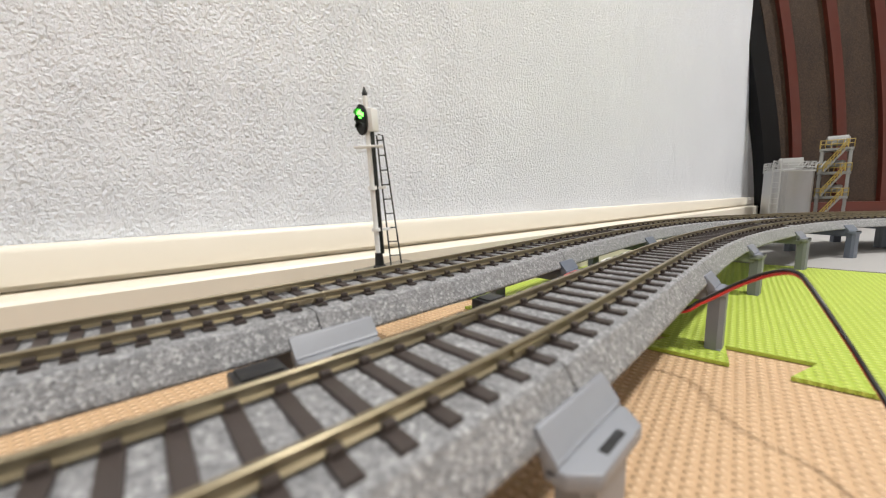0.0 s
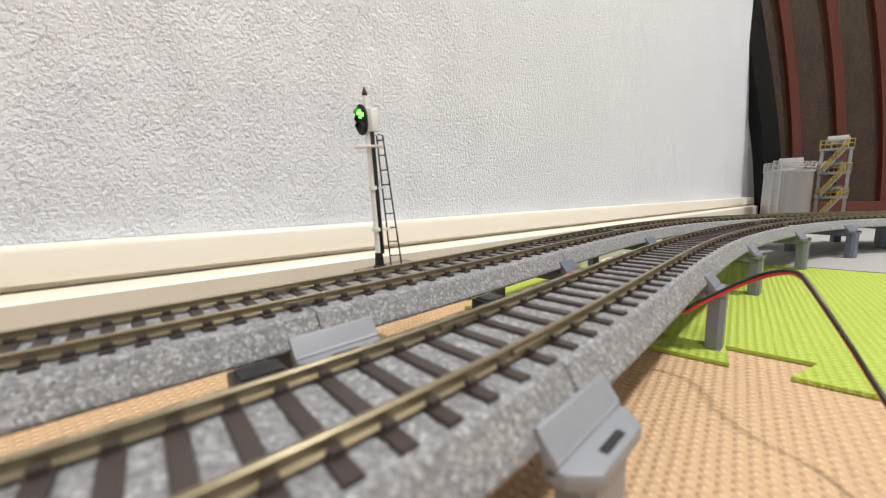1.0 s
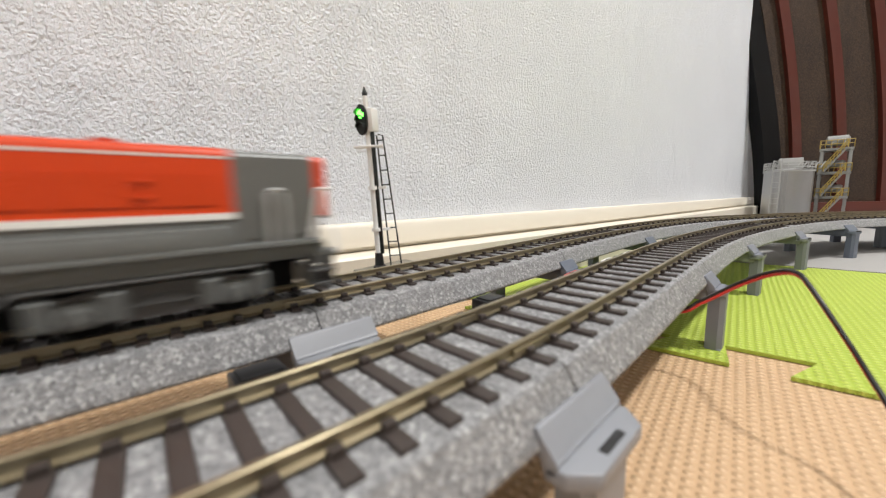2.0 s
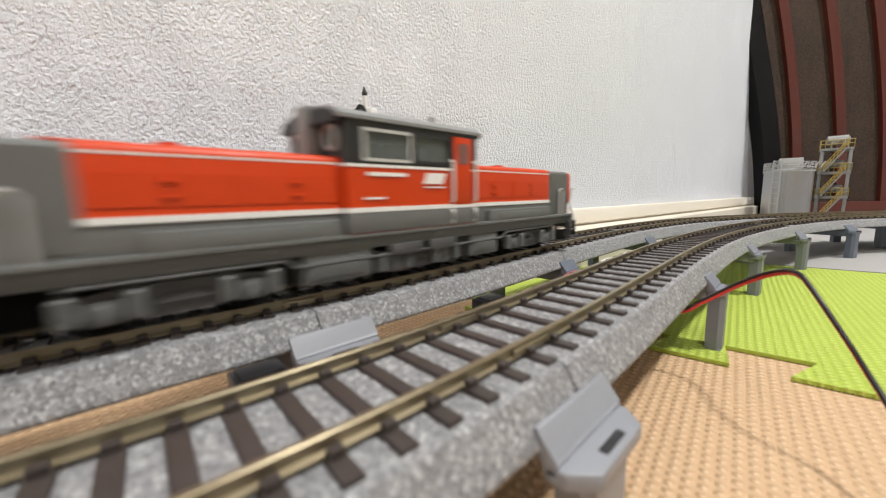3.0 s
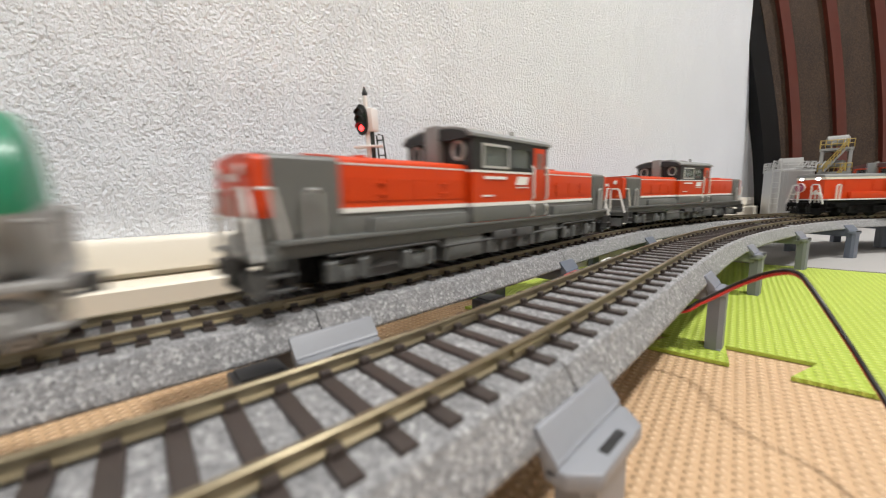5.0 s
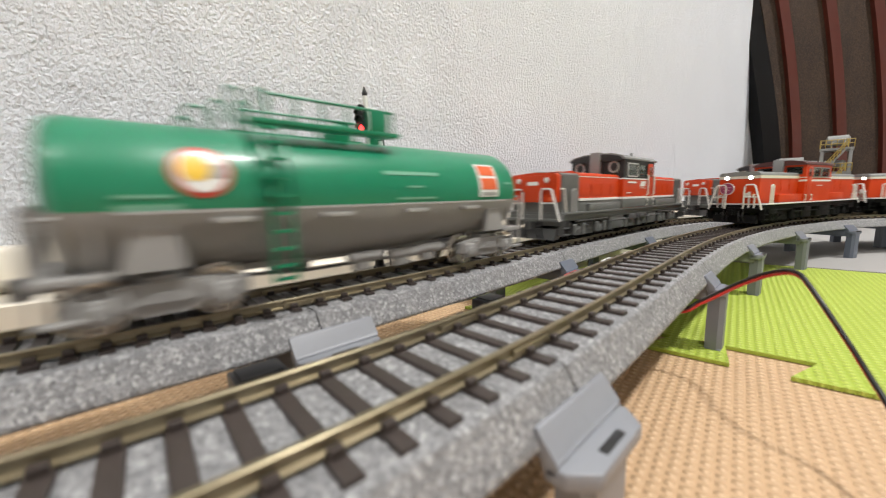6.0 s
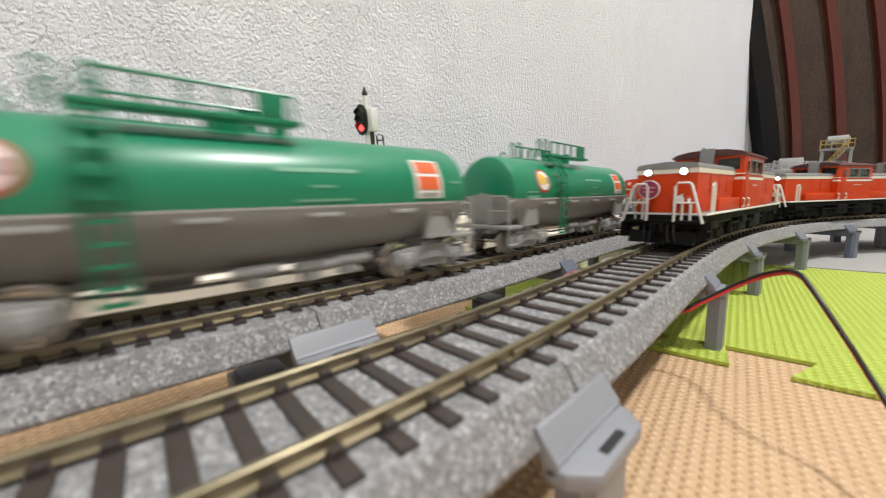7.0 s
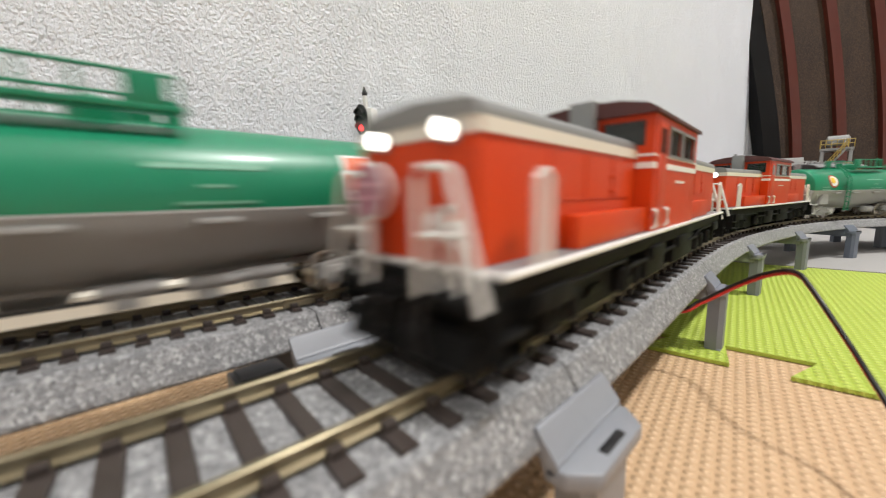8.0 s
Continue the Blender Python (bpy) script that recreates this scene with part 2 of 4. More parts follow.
    bm.faces.new(rings[0][::-1]), bm.faces.new(rings[-1])
    return bm


def disc_stack(bm, axis, rows, seg=20, centre=(0, 0, 0)):
    """A turned body: rows of (distance along the axis, radius)."""
    c = Vector(centre)
    ax = {"x": Vector((1, 0, 0)), "y": Vector((0, 1, 0)), "z": Vector((0, 0, 1))}[axis]
    u = {"x": Vector((0, 1, 0)), "y": Vector((0, 0, 1)), "z": Vector((1, 0, 0))}[axis]
    w = ax.cross(u)
    rings = [[bm.verts.new(c + ax * d + r * (u * math.cos(2 * math.pi * k / seg) + w * math.sin(2 * math.pi * k / seg))) for k in range(seg)] for d, r in rows]
    for a, b in zip(rings, rings[1:]):
        for k in range(seg):
            bm.faces.new((a[k], a[(k + 1) % seg], b[(k + 1) % seg], b[k]))
    bm.faces.new(rings[0][::-1]), bm.faces.new(rings[-1])
    return bm


def prism(bm, outline, axis, a0, a1):
    """An outline extruded along an axis: x takes (y, z), y takes (x, z), z takes (x, y)."""
    put = {"x": lambda q, a: (a, q[0], q[1]), "y": lambda q, a: (q[0], a, q[1]), "z": lambda q, a: (q[0], q[1], a)}[axis]
    r0 = [bm.verts.new(put(q, a0)) for q in outline]
    r1 = [bm.verts.new(put(q, a1)) for q in outline]
    n = len(outline)
    for k in range(n):
        bm.faces.new((r0[k], r0[(k + 1) % n], r1[(k + 1) % n], r1[k]))
    bm.faces.new(r0[::-1]), bm.faces.new(r1)
    return bm


# ---- the two track lines, as curves of slowly changing bend ----
STEP = 2.0
LINE_S = np.arange(-1300, 2000, STEP)
BEND_S = [-600, -420, -250, -100, 50, 200, 350, 500, 700, 1000, 2000]


def line(x0, y0, heading, bend):
    k = np.interp(LINE_S, BEND_S, bend) / 1000
    h = np.concatenate([[0], np.cumsum((k[1:] + k[:-1]) / 2 * STEP)])
    i0 = int(np.argmin(abs(LINE_S)))
    h = h - h[i0] + heading
    dx, dy = np.sin(h), np.cos(h)
    x = np.concatenate([[0], np.cumsum((dx[1:] + dx[:-1]) / 2 * STEP)])
    y = np.concatenate([[0], np.cumsum((dy[1:] + dy[:-1]) / 2 * STEP)])
    return x - x[i0] + x0, y - y[i0] + y0, h


INNER = line(4.43, 64.76, 0.8039, [0, 0, -5.032, -3.439, -0.262, 1.191, 1.449, 3.934, 3.1, 1.9, 1.6])
OUTER = line(-30.35, 111.98, 0.8187, [0, -0.35, 0.572, -0.142, -0.697, 1.118, 2.531, 1.972, 2.6, 1.7, 1.7])


def on_line(track, s, side=0.0):
    """Plan position and heading at the distance s along a track, side millimetres to its left."""
    x, y, h = (float(np.interp(s, LINE_S, c)) for c in track)
    return x - math.cos(h) * side, y + math.sin(h) * side, h


def beside(track, s, side, z):
    """A pose on a track whose x axis runs along it and whose y axis points to its left."""
    x, y, h = on_line(track, s, side)
    return place(x, y, z, 0, 0, 90 - math.degrees(h))


# ---- the room ----
WALL_TURN = 38.84                       # degrees by which the papered wall turns from the x axis
WALL_OFF = 184.6                        # its distance from the camera's foot, mm


def in_room(along, out, z=0.0):
    """A pose whose x axis runs along the papered wall and whose y axis points into it; out is the distance from the camera's foot."""
    a = radians(WALL_TURN)
    return place(along * math.cos(a) - out * math.sin(a), along * math.sin(a) + out * math.cos(a), z, 0, 0, WALL_TURN)


solid("wall_north", new_box(-2200, 2600, 0, 120, 0, 2400), STUCCO, "white stucco wallpapered wall behind the model railway", "wall", "structure", at=in_room(0, WALL_OFF))
solid("wall_south", new_box(-2200, 2600, -120, 0, 0, 2400), CEILING, "plain white wall closing the room", "wall", "structure", at=in_room(0, WALL_OFF - 3200))
solid("wall_west", new_box(-120, 0, -3200, 0, 0, 2400), CEILING, "plain white wall closing the room", "wall", "structure", at=in_room(-2200, WALL_OFF))
solid("wall_east", new_box(0, 120, -3200, 0, 0, 2400), CEILING, "plain white wall closing the room", "wall", "structure", at=in_room(2600, WALL_OFF))
solid("ceiling", new_box(-2320, 2720, -3320, 120, 2400, 2500), CEILING, "plain white ceiling of the room", "ceiling", "structure", at=in_room(0, WALL_OFF))
solid("floor", new_box(-2320, 2720, -3320, 120, -110, -10), FLOORBOARD, "brown wooden floor under the foam mats", "floor", "structure", at=in_room(0, WALL_OFF))

bm = prism(bmesh.new(), [(-9, 36.6), (-9, 47.0), (-7.6, 48.8), (-0.5, 49.2), (-0.5, 34.3), (-5.2, 34.3), (-5.2, 36.6)], "x", -2190, 2590)
solid("baseboard", bm, SKIRT, "cream painted skirting board along the wall", "skirting board", "structure", at=in_room(0, WALL_OFF))
bm = prism(bmesh.new(), [(-23, -9), (-23, 32.8), (-21.8, 34.0), (-0.6, 34.0), (-0.6, -9)], "x", -2190, 2590)
solid("trim", bm, SKIRT, "cream painted floor trim standing out below the skirting", "floor trim", "structure", at=in_room(0, WALL_OFF))


# ---- foam mats: their joints run across the tracks, with dovetail teeth ----
def mat_point(d, n):
    return (0.77 * d + 0.638 * n, -0.638 * d + 0.77 * n)


def toothed_sheet(count, first, period, n_out, n_in, n_back, z0, z1):
    """One sheet whose near edge carries dovetail teeth."""
    bm, spots, faces = bmesh.new(), {}, []

    def spot(d, n):
        key = (round(d, 2), n)
        if key not in spots:
            spots[key] = bm.verts.new((*mat_point(d if n < n_back or d > -76 else -76 + 0.05 * (d + 76), n), z1))
        return spots[key]

    for k in range(count):
        d = first + period * k
        faces.append(bm.faces.new([spot(d, n_out), spot(d + 28, n_out), spot(d + 26, n_in), spot(d + 8, n_in)]))
        for a, b in ((d + 8, d + 26), (d + 26, d + 8 + period)):
            faces.append(bm.faces.new([spot(a, n_in), spot(b, n_in), spot(b, n_back), spot(a, n_back)]))
    out = bmesh.ops.extrude_face_region(bm, geom=faces)
    low = [g for g in out["geom"] if isinstance(g, bmesh.types.BMVert)]
    bmesh.ops.translate(bm, verts=low, vec=(0, 0, z0 - z1))
    return bm


def foam(name, outline, z0, z1, material, label):
    bm = prism(bmesh.new(), outline, "z", z0, z1)
    bmesh.ops.triangulate(bm, faces=[fc for fc in bm.faces if len(fc.verts) > 4])
    return solid(name, bm, material, label, "foam mat", "structure")


def at_wall(n):
    """Where the floor trim cuts a line across the mats."""
    return -(158 - 0.2 * n) / 0.98


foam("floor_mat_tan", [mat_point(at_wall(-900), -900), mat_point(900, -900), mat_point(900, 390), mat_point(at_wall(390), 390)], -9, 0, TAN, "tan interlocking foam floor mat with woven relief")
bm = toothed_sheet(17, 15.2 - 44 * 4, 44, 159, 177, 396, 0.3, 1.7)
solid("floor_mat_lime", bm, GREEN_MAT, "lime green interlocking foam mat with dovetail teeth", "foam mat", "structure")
foam("floor_mat_grey", [mat_point(at_wall(396.6), 396.6), mat_point(900, 396.6), mat_point(900, 1300), mat_point(at_wall(1300), 1300)], -9, 2.2, GREY_MAT, "pale grey smooth mat beyond the lime foam mat")


# ---- tracks ----
def pitch_at(s, near, grow, most):
    return min(most, max(4.6, near + grow * (s + 52)))


def sleeper_places(near, grow, most, first, last):
    out, s = [], -55.5 if near > 5.4 else -65.5
    start = s
    while s < last:
        out.append(s)
        s += pitch_at(s + 3.5, near, grow, most)
    s = start
    while s > first:
        s -= pitch_at(s - 2.5, near, grow, most)
        out.append(s)
    return sorted(out)


PROFILE = [(-19.3, -10.0), (-19.3, -9.3), (-18.9, -8.5)] + [(-18.9 + 0.47 * k, -8.5 + 0.80 * k) for k in range(1, 7)] + [(-15.8, -3.2)]
PROFILE = PROFILE + [(-15.2 + 0.95 * k, -3.0) for k in range(33)] + [(-a, z) for a, z in PROFILE[::-1]]


def roadbed_mesh(track, s0, s1, fine_to):
    """The moulded ballast bed: a swept bank with a grainy surface."""
    ss, s = [], s0
    while s < s1:
        ss.append(s)
        s += 1.1 if -95 < s < fine_to else 6.0
    verts, faces, n = [], [], len(PROFILE)
    for s in ss:
        x, y, h = on_line(track, s)
        for i, (l, z) in enumerate(PROFILE):
            g = noise.noise((x * 0.9 + 7, y * 0.9, l * 0.9)) * (0.2 if abs(l) < 15.8 else 0.1) + noise.noise((x * 0.3, y * 0.3, 5)) * 0.15
            g = g if 1 < i < n - 2 else 0
            e = noise.noise((x * 0.8, y * 0.8 + 31, z * 0.8)) * 0.22
            ll = l + e
            verts.append(((x - math.cos(h) * ll) * MM, (y + math.sin(h) * ll) * MM, (RAIL + z + g) * MM))
    for a in range(len(ss) - 1):
        for i in range(n - 1):
            b = a * n + i
            faces.append((b, b + n, b + n + 1, b + 1))
        faces.append((a * n + n - 1, (a + 1) * n + n - 1, (a + 1) * n, a * n))
    data = bpy.data.meshes.new("roadbed")
    data.from_pydata(verts, [], faces)
    data.shade_smooth()
    data.materials.append(BALLAST)
    return data


RAIL_SHAPE = [(-0.95, -2.3), (-0.95, -2.0), (-0.35, -1.75), (-0.3, -0.75), (-0.52, -0.55), (-0.52, -0.1), (-0.4, 0.0), (0.4, 0.0), (0.52, -0.1), (0.52, -0.55), (0.3, -0.75), (0.35, -1.75), (0.95, -2.0), (0.95, -2.3)]


def rail_bm(track, side, s0, s1):
    bm, rings, s = bmesh.new(), [], s0
    while s < s1:
        x, y, h = on_line(track, s, side)
        rings.append([bm.verts.new((x - math.cos(h) * l, y + math.sin(h) * l, RAIL + z)) for l, z in RAIL_SHAPE])
        s += 5.0
    for a, b in zip(rings, rings[1:]):
        for k in range(len(RAIL_SHAPE)):
            j = (k + 1) % len(RAIL_SHAPE)
            bm.faces.new((a[k], b[k], b[j], a[j]))
    return bm


def sleeper_mesh(half):
    bm = bmesh.new()
    prism(bm, [(-1.35, -1.2), (-1.15, 0), (1.15, 0), (1.35, -1.2)], "y", -half, half)
    for y in (-8.77, 8.77):
        for e in (-1.35, 1.35):
            box(bm, -0.85, 0.85, y + e - 0.6, y + e + 0.6, -0.05, 1.15, 0.15)
    return mesh_of("sleeper", bm, SLEEPER)


SLEEPER_DATA, SHORT_SLEEPER_DATA = sleeper_mesh(14.4), sleeper_mesh(12.3)


def joiner_bm():
    bm = bmesh.new()
    for e in (-0.75, 0.75):
        box(bm, -5.5, 5.5, e - 0.3, e + 0.3, -2.15, -0.75, 0.12)
    return bm


JOINER_DATA = mesh_of("rail_joiner", joiner_bm(), RAILMETAL)


def make_track(name, label, track, s0, s1, fine_to, spacing, joints):
    root = thing(name, label, "railway track", "model railway tracks")
    bed = new("roadbed", roadbed_mesh(track, s0, s1, fine_to))
    bed.parent = root
    bed["label"] = "grey speckled moulded ballast bed"
    for side in (8.77, -8.77):
        part("rail", rail_bm(track, side, s0, s1), RAILMETAL, root, "brassy brown metal rail")
    for s in sleeper_places(*spacing, s0 + 4, s1 - 4):
        if all(abs(s - j) > 1.0 for j in joints):
            piece("sleeper", SHORT_SLEEPER_DATA if track is OUTER else SLEEPER_DATA, root, beside(track, s, 0, RAIL - 2.32))
    for j in joints:
        seam, rings = bmesh.new(), []
        for e in (-0.12, 0.12):
            x, y, h = on_line(track, j + e)
            rings.append([seam.verts.new((x - math.cos(h) * l * 1.006, y + math.sin(h) * l * 1.006, RAIL + z + 0.22)) for l, z in PROFILE[1:-1]])
        for k in range(len(rings[0]) - 1):
            seam.faces.new((rings[0][k], rings[1][k], rings[1][k + 1], rings[0][k + 1]))
        part("bed_seam", seam, UNDERBLACK, root, "dark seam between two track sections")
        for side in (8.77, -8.77):
            piece("rail_joiner", JOINER_DATA, root, beside(track, j, side, RAIL))
    return root


make_track("outer_track", "brass-railed model track on grey ballast beside the wall", OUTER, -1240, 1010, 230, (5.3, 0.043, 8.6), (-17, 108, 232, 350))
make_track("inner_track", "brass-railed model track on grey ballast, raised on piers", INNER, -112, 1900, 230, (5.7, 0.040, 8.6), (6, 126, 234, 349))


# ---- piers ----
def pier_meshes(material, w=11.0):
    beam = new_box(-5.2, 5.2, -21.6, 21.6, -16.5, -10.8, 0.6)
    q = 7.4 if w > 8 else 4.4
    column = prism(bmesh.new(), [(-q, -19.6), (-q, -23.4), (-q + 1.6, -25.0), (q - 1.6, -25.0), (q, -23.4), (q, -19.6)], "z", -RAIL + 2.0, -13.8)
    column2 = prism(bmesh.new(), [(-4.4, 19.6), (4.4, 19.6), (4.4, 23.4), (2.8, 25.0), (-2.8, 25.0), (-4.4, 23.4)], "z", -RAIL + 2.0, -13.8)
    ledge = bmesh.new()
    prism(ledge, [(-w, -19.6), (-w, -23.0), (-w * 0.68, -26.6 if w > 8 else -25.4), (w * 0.68, -26.6 if w > 8 else -25.4), (w, -23.0), (w, -19.6)], "z", -14.2, -11.4)
    bmesh.ops.bevel(ledge, geom=ledge.edges[:], offset=0.6, segments=2, profile=0.5, affect="EDGES")
    plate = prism(bmesh.new(), [(-18.9, -6.9), (-18.3, -6.7), (-17.9, -7.2), (-19.6, -13.0), (-21.6, -13.0), (-21.9, -11.0), (-21.5, -10.8)], "x", -w, w)
    bmesh.ops.bevel(plate, geom=plate.edges[:], offset=0.25, segments=2, profile=0.5, affect="EDGES")
    # black block set in the ledge to paint the shade inside its hole
    slot = new_box(-3.6, 3.6, -25.6, -23.9, -12.4, -11.32, 0.3)
    foot = bmesh.new()
    box(foot, -4.4, -1.6, -24.8, -19.8, -RAIL, -RAIL + 2.2, 0.3), box(foot, 1.6, 4.4, -24.8, -19.8, -RAIL, -RAIL + 2.2, 0.3)
    foot2 = bmesh.new()
    box(foot2, -4.4, -1.6, 19.8, 24.8, -RAIL, -RAIL + 2.2, 0.3), box(foot2, 1.6, 4.4, 19.8, 24.8, -RAIL, -RAIL + 2.2, 0.3)
    out = [("beam", beam, material), ("column", column, material), ("column", column2, material), ("ledge", ledge, material), ("clip", plate, material), ("slot", slot, BLACK), ("foot", foot, material), ("foot", foot2, material)]
    return [(n, mesh_of(n, bm, mt, angle=30)) for n, bm, mt in out]


PIER_DATA = pier_meshes(PIER)
# mid piers: grey plastic darkened and blued in colour against the lime bounce light
PIER_MID_DATA = pier_meshes(surface("dimmed_pier_plastic", (0.185, 0.195, 0.23), 0.5, vary=0.06, grain=1200, blotch=30, relief=0.1), 6.6)
PIER_SHADED_DATA = pier_meshes(PIER_SHADED, 6.6)


def make_pier(track, s, data, label):
    root = thing("viaduct_pier", label, "pier", "piers under the tracks", beside(track, s, 0, RAIL))
    for n, d in data:
        piece(n, d, root, Matrix())
    return root


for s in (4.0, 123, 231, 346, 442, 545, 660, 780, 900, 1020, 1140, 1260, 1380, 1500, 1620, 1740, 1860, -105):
    make_pier(INNER, s, PIER_DATA if s < 60 else PIER_MID_DATA if s < 400 else PIER_SHADED_DATA, "grey plastic viaduct pier under the inner track")
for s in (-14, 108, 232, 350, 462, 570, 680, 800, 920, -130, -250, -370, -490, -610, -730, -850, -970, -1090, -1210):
    make_pier(OUTER, s, PIER_DATA if s < 60 else PIER_SHADED_DATA, "grey plastic viaduct pier under the outer track")

# black blocks added as the dark strips between the tracks
for s, side, ln in ((-33.5, -25.2, 10), (39.2, -25.2, 9.5)):
    blk = thing("feeder_block", "black block added as a dark strip between the tracks", "connector", "feeder blocks", beside(OUTER, s, side, 0))
    part("body", new_box(-ln / 2, ln / 2, -4.2, 4.2, 0, 27.9, 0.4), BLACK, blk)
    part("lid", new_box(-ln / 2 + 1, ln / 2 - 1, -3.2, 3.2, 27.9, 28.5, 0.3), BLACK, blk)


# ---- colour light signal ----
def make_signal():
    root = thing("colour_light_signal", "white colour light signal with black head and ladder", "signal",
                 at=place(-25.6, 145.7, RAIL - 2.2) @ pose(0, 0, 0, 1.5, -2.2, 0))
    part("base_plate", new_box(-9, 16, -5.5, 5.5, -7.5, -0.6, 0.3, Matrix.Rotation(radians(40), 4, "Z")), surface("olive_base", (0.19, 0.17, 0.13), 0.55), root, "olive grey mounting plate")
    post_foot = disc_stack(bmesh.new(), "z", [(-0.6, 2.6), (0.2, 2.6), (0.5, 1.9), (5.5, 1.5)], 14)
    part("post_foot", post_foot, BLACK, root)
    part("post", disc_stack(bmesh.new(), "z", [(5.2, 1.25), (54, 1.05)], 14), WHITE, root)
    part("cable_duct", new_box(0.9, 2.3, -0.8, 0.8, 5, 52, 0.2), SIGNALBLACK, root)
    for z in (14.8, 31.0):
        br = disc_stack(bmesh.new(), "z", [(z - 0.7, 1.9), (z + 0.7, 1.9)], 14)
        box(br, 0, 5.2, -0.7, 0.7, z - 0.5, z + 0.5)
        part("bracket", br, WHITE, root)
    part("platform", new_box(-5.5, 5.5, -2.6, 2.6, 46.1, 46.9, 0.2), WHITE, root)
    thing_ladder(root, (4.4, 8.7), 50.5, 9)
    head = bmesh.new()
    prism(head, [(2.5 * math.cos(a), 56.3 + 4.6 * math.sin(a) + (1.0 if math.sin(a) > 0 else -1.0)) for a in (2 * math.pi * k / 20 for k in range(20))], "y", -2.2, -1.2)
    hd = part("head_plate", head, SIGNALBLACK, root, "black oval signal backboard", at=pose(0, 0, 0, 0, 0, -24) @ Matrix.Translation((-0.0012, 0, 0)))
    case = new_box(-0.6, 4.3, -1.2, 3.2, 52.0, 60.4, 0.5)
    part("lamp_case", case, WHITE, hd, "white lamp housing")
    for z, glow in ((58.4, GREENGLOW), (53.4, REDGLOW)):
        part("lens", disc_stack(bmesh.new(), "y", [(-2.45, 1.45 if z > 55 else 1.0), (-2.15, 1.6 if z > 55 else 1.15)], 16, (0, 0, z)), glow, hd)
    for z in (58.4, 55.9, 53.4):
        hood = bmesh.new()
        r0 = [hood.verts.new((1.8 * math.cos(a), -2.2, z + 1.8 * math.sin(a))) for a in (math.pi * k / 8 for k in range(9))]
        r1 = [hood.verts.new((1.8 * math.cos(a), -3.9, z + 0.2 + 1.8 * math.sin(a))) for a in (math.pi * k / 8 for k in range(9))]
        r2 = [hood.verts.new((1.6 * math.cos(a), -3.8, z + 0.2 + 1.6 * math.sin(a))) for a in (math.pi * k / 8 for k in range(9))]
        r3 = [hood.verts.new((1.6 * math.cos(a), -2.2, z + 1.6 * math.sin(a))) for a in (math.pi * k / 8 for k in range(9))]
        for a, b in ((r0, r1), (r1, r2), (r2, r3)):
            for k in range(8):
                hood.faces.new((a[k], a[k + 1], b[k + 1], b[k]))
        part("hood", hood, SIGNALBLACK, hd)
    # both lenses always glow; this added disc hides one so the signal changes
    shutter = part("shutter", disc_stack(bmesh.new(), "y", [(-2.62, 2.0), (-2.5, 2.05)], 16), SIGNALBLACK, hd, "small black disc added to hide one glowing lens")
    part("mast_top", disc_stack(bmesh.new(), "z", [(54, 1.0), (65.3, 0.9)], 12), WHITE, root)
    part("finial", disc_stack(bmesh.new(), "z", [(65.0, 0.95), (66.0, 1.05), (66.9, 0.6), (68.2, 0.25)], 12), BLACK, root)
    return root, shutter


def thing_ladder(root, foot, height, rungs):
    """A leaning, slightly tapered ladder: two rails and rungs."""
    bm = bmesh.new()
    lo, hi = foot, (3.1, 5.4)
    for a, b in zip(lo, hi):
        tube(bm, [(a, 1.0, -0.5), (b, 0.4, height), (b - 1.8, 0.4, height + 0.5)], 0.33, 5)
    for k in range(rungs):
        t = (k + 0.7) / rungs
        tube(bm, [(lo[0] + (hi[0] - lo[0]) * t, 0.7, height * t), (lo[1] + (hi[1] - lo[1]) * t, 0.7, height * t)], 0.26, 5)
    return part("ladder", bm, SIGNALBLACK, root, "thin black ladder")


SIGNAL, LENS_COVER = make_signal()


# ---- twin feeder wire that loops out from under the inner track ----
def make_wire():
    root = thing("feeder_wire", "twin black and red feeder wire looping over the lime mat", "cable")
    pts = [(52, 140, 15), (78.6, 122.0, 21.5), (85.9, 119.0, 25.6), (92.7, 114.0, 32.2), (96.1, 108.0, 36.9), (96.1, 101.0, 39.6), (94.2, 95.0, 40.0), (93.0, 91.0, 38.2), (91.4, 85.0, 34.1), (91.1, 79.0, 28.1), (91.3, 74.0, 22.1), (90.4, 70.0, 18.8), (88.5, 65.0, 15.0), (86, 55, 9), (84, 30, 2.8), (80, -40, 2.6)]
    ctrl = [Vector(q) for q in pts]
    path = []
    for i in range(1, len(ctrl) - 2):
        p0, p1, p2, p3 = ctrl[i - 1:i + 3]
        for k in range(8):
            t = k / 8
            path.append(0.5 * ((2 * p1) + (p2 - p0) * t + (2 * p0 - 5 * p1 + 4 * p2 - p3) * t * t + (3 * p1 - p0 - 3 * p2 + p3) * t ** 3))
    path = [ctrl[0]] + path + [ctrl[-2], ctrl[-1]]
    part("black_core", tube(bmesh.new(), [q + Vector((0, 0.2, 0.3)) for q in path], 0.52, 10), WIREBLACK, root, "black insulated wire")
    part("red_core", tube(bmesh.new(), [q + Vector((0, -0.2, -0.55)) for q in path], 0.48, 10), WIRERED, root, "red insulated wire")


make_wire()
for s, l, c in ((96, -27, WIRERED), (140, -26, WHITERAIL), (170, -26.5, WHITERAIL)):
    w = thing("loose_wire", "short insulated wire lying between the two tracks", "wire", "loose wires", beside(OUTER, s, l, 0))
    part("core", tube(bmesh.new(), [(-12, 0, 24), (-4, 1, 26.5), (5, 0.5, 27), (12, -1, 25)], 0.8, 8), c, w)
    part("tip", tube(bmesh.new(), [(11.5, -1, 25.1), (15, -1.5, 24)], 0.4, 6), STEEL, w)


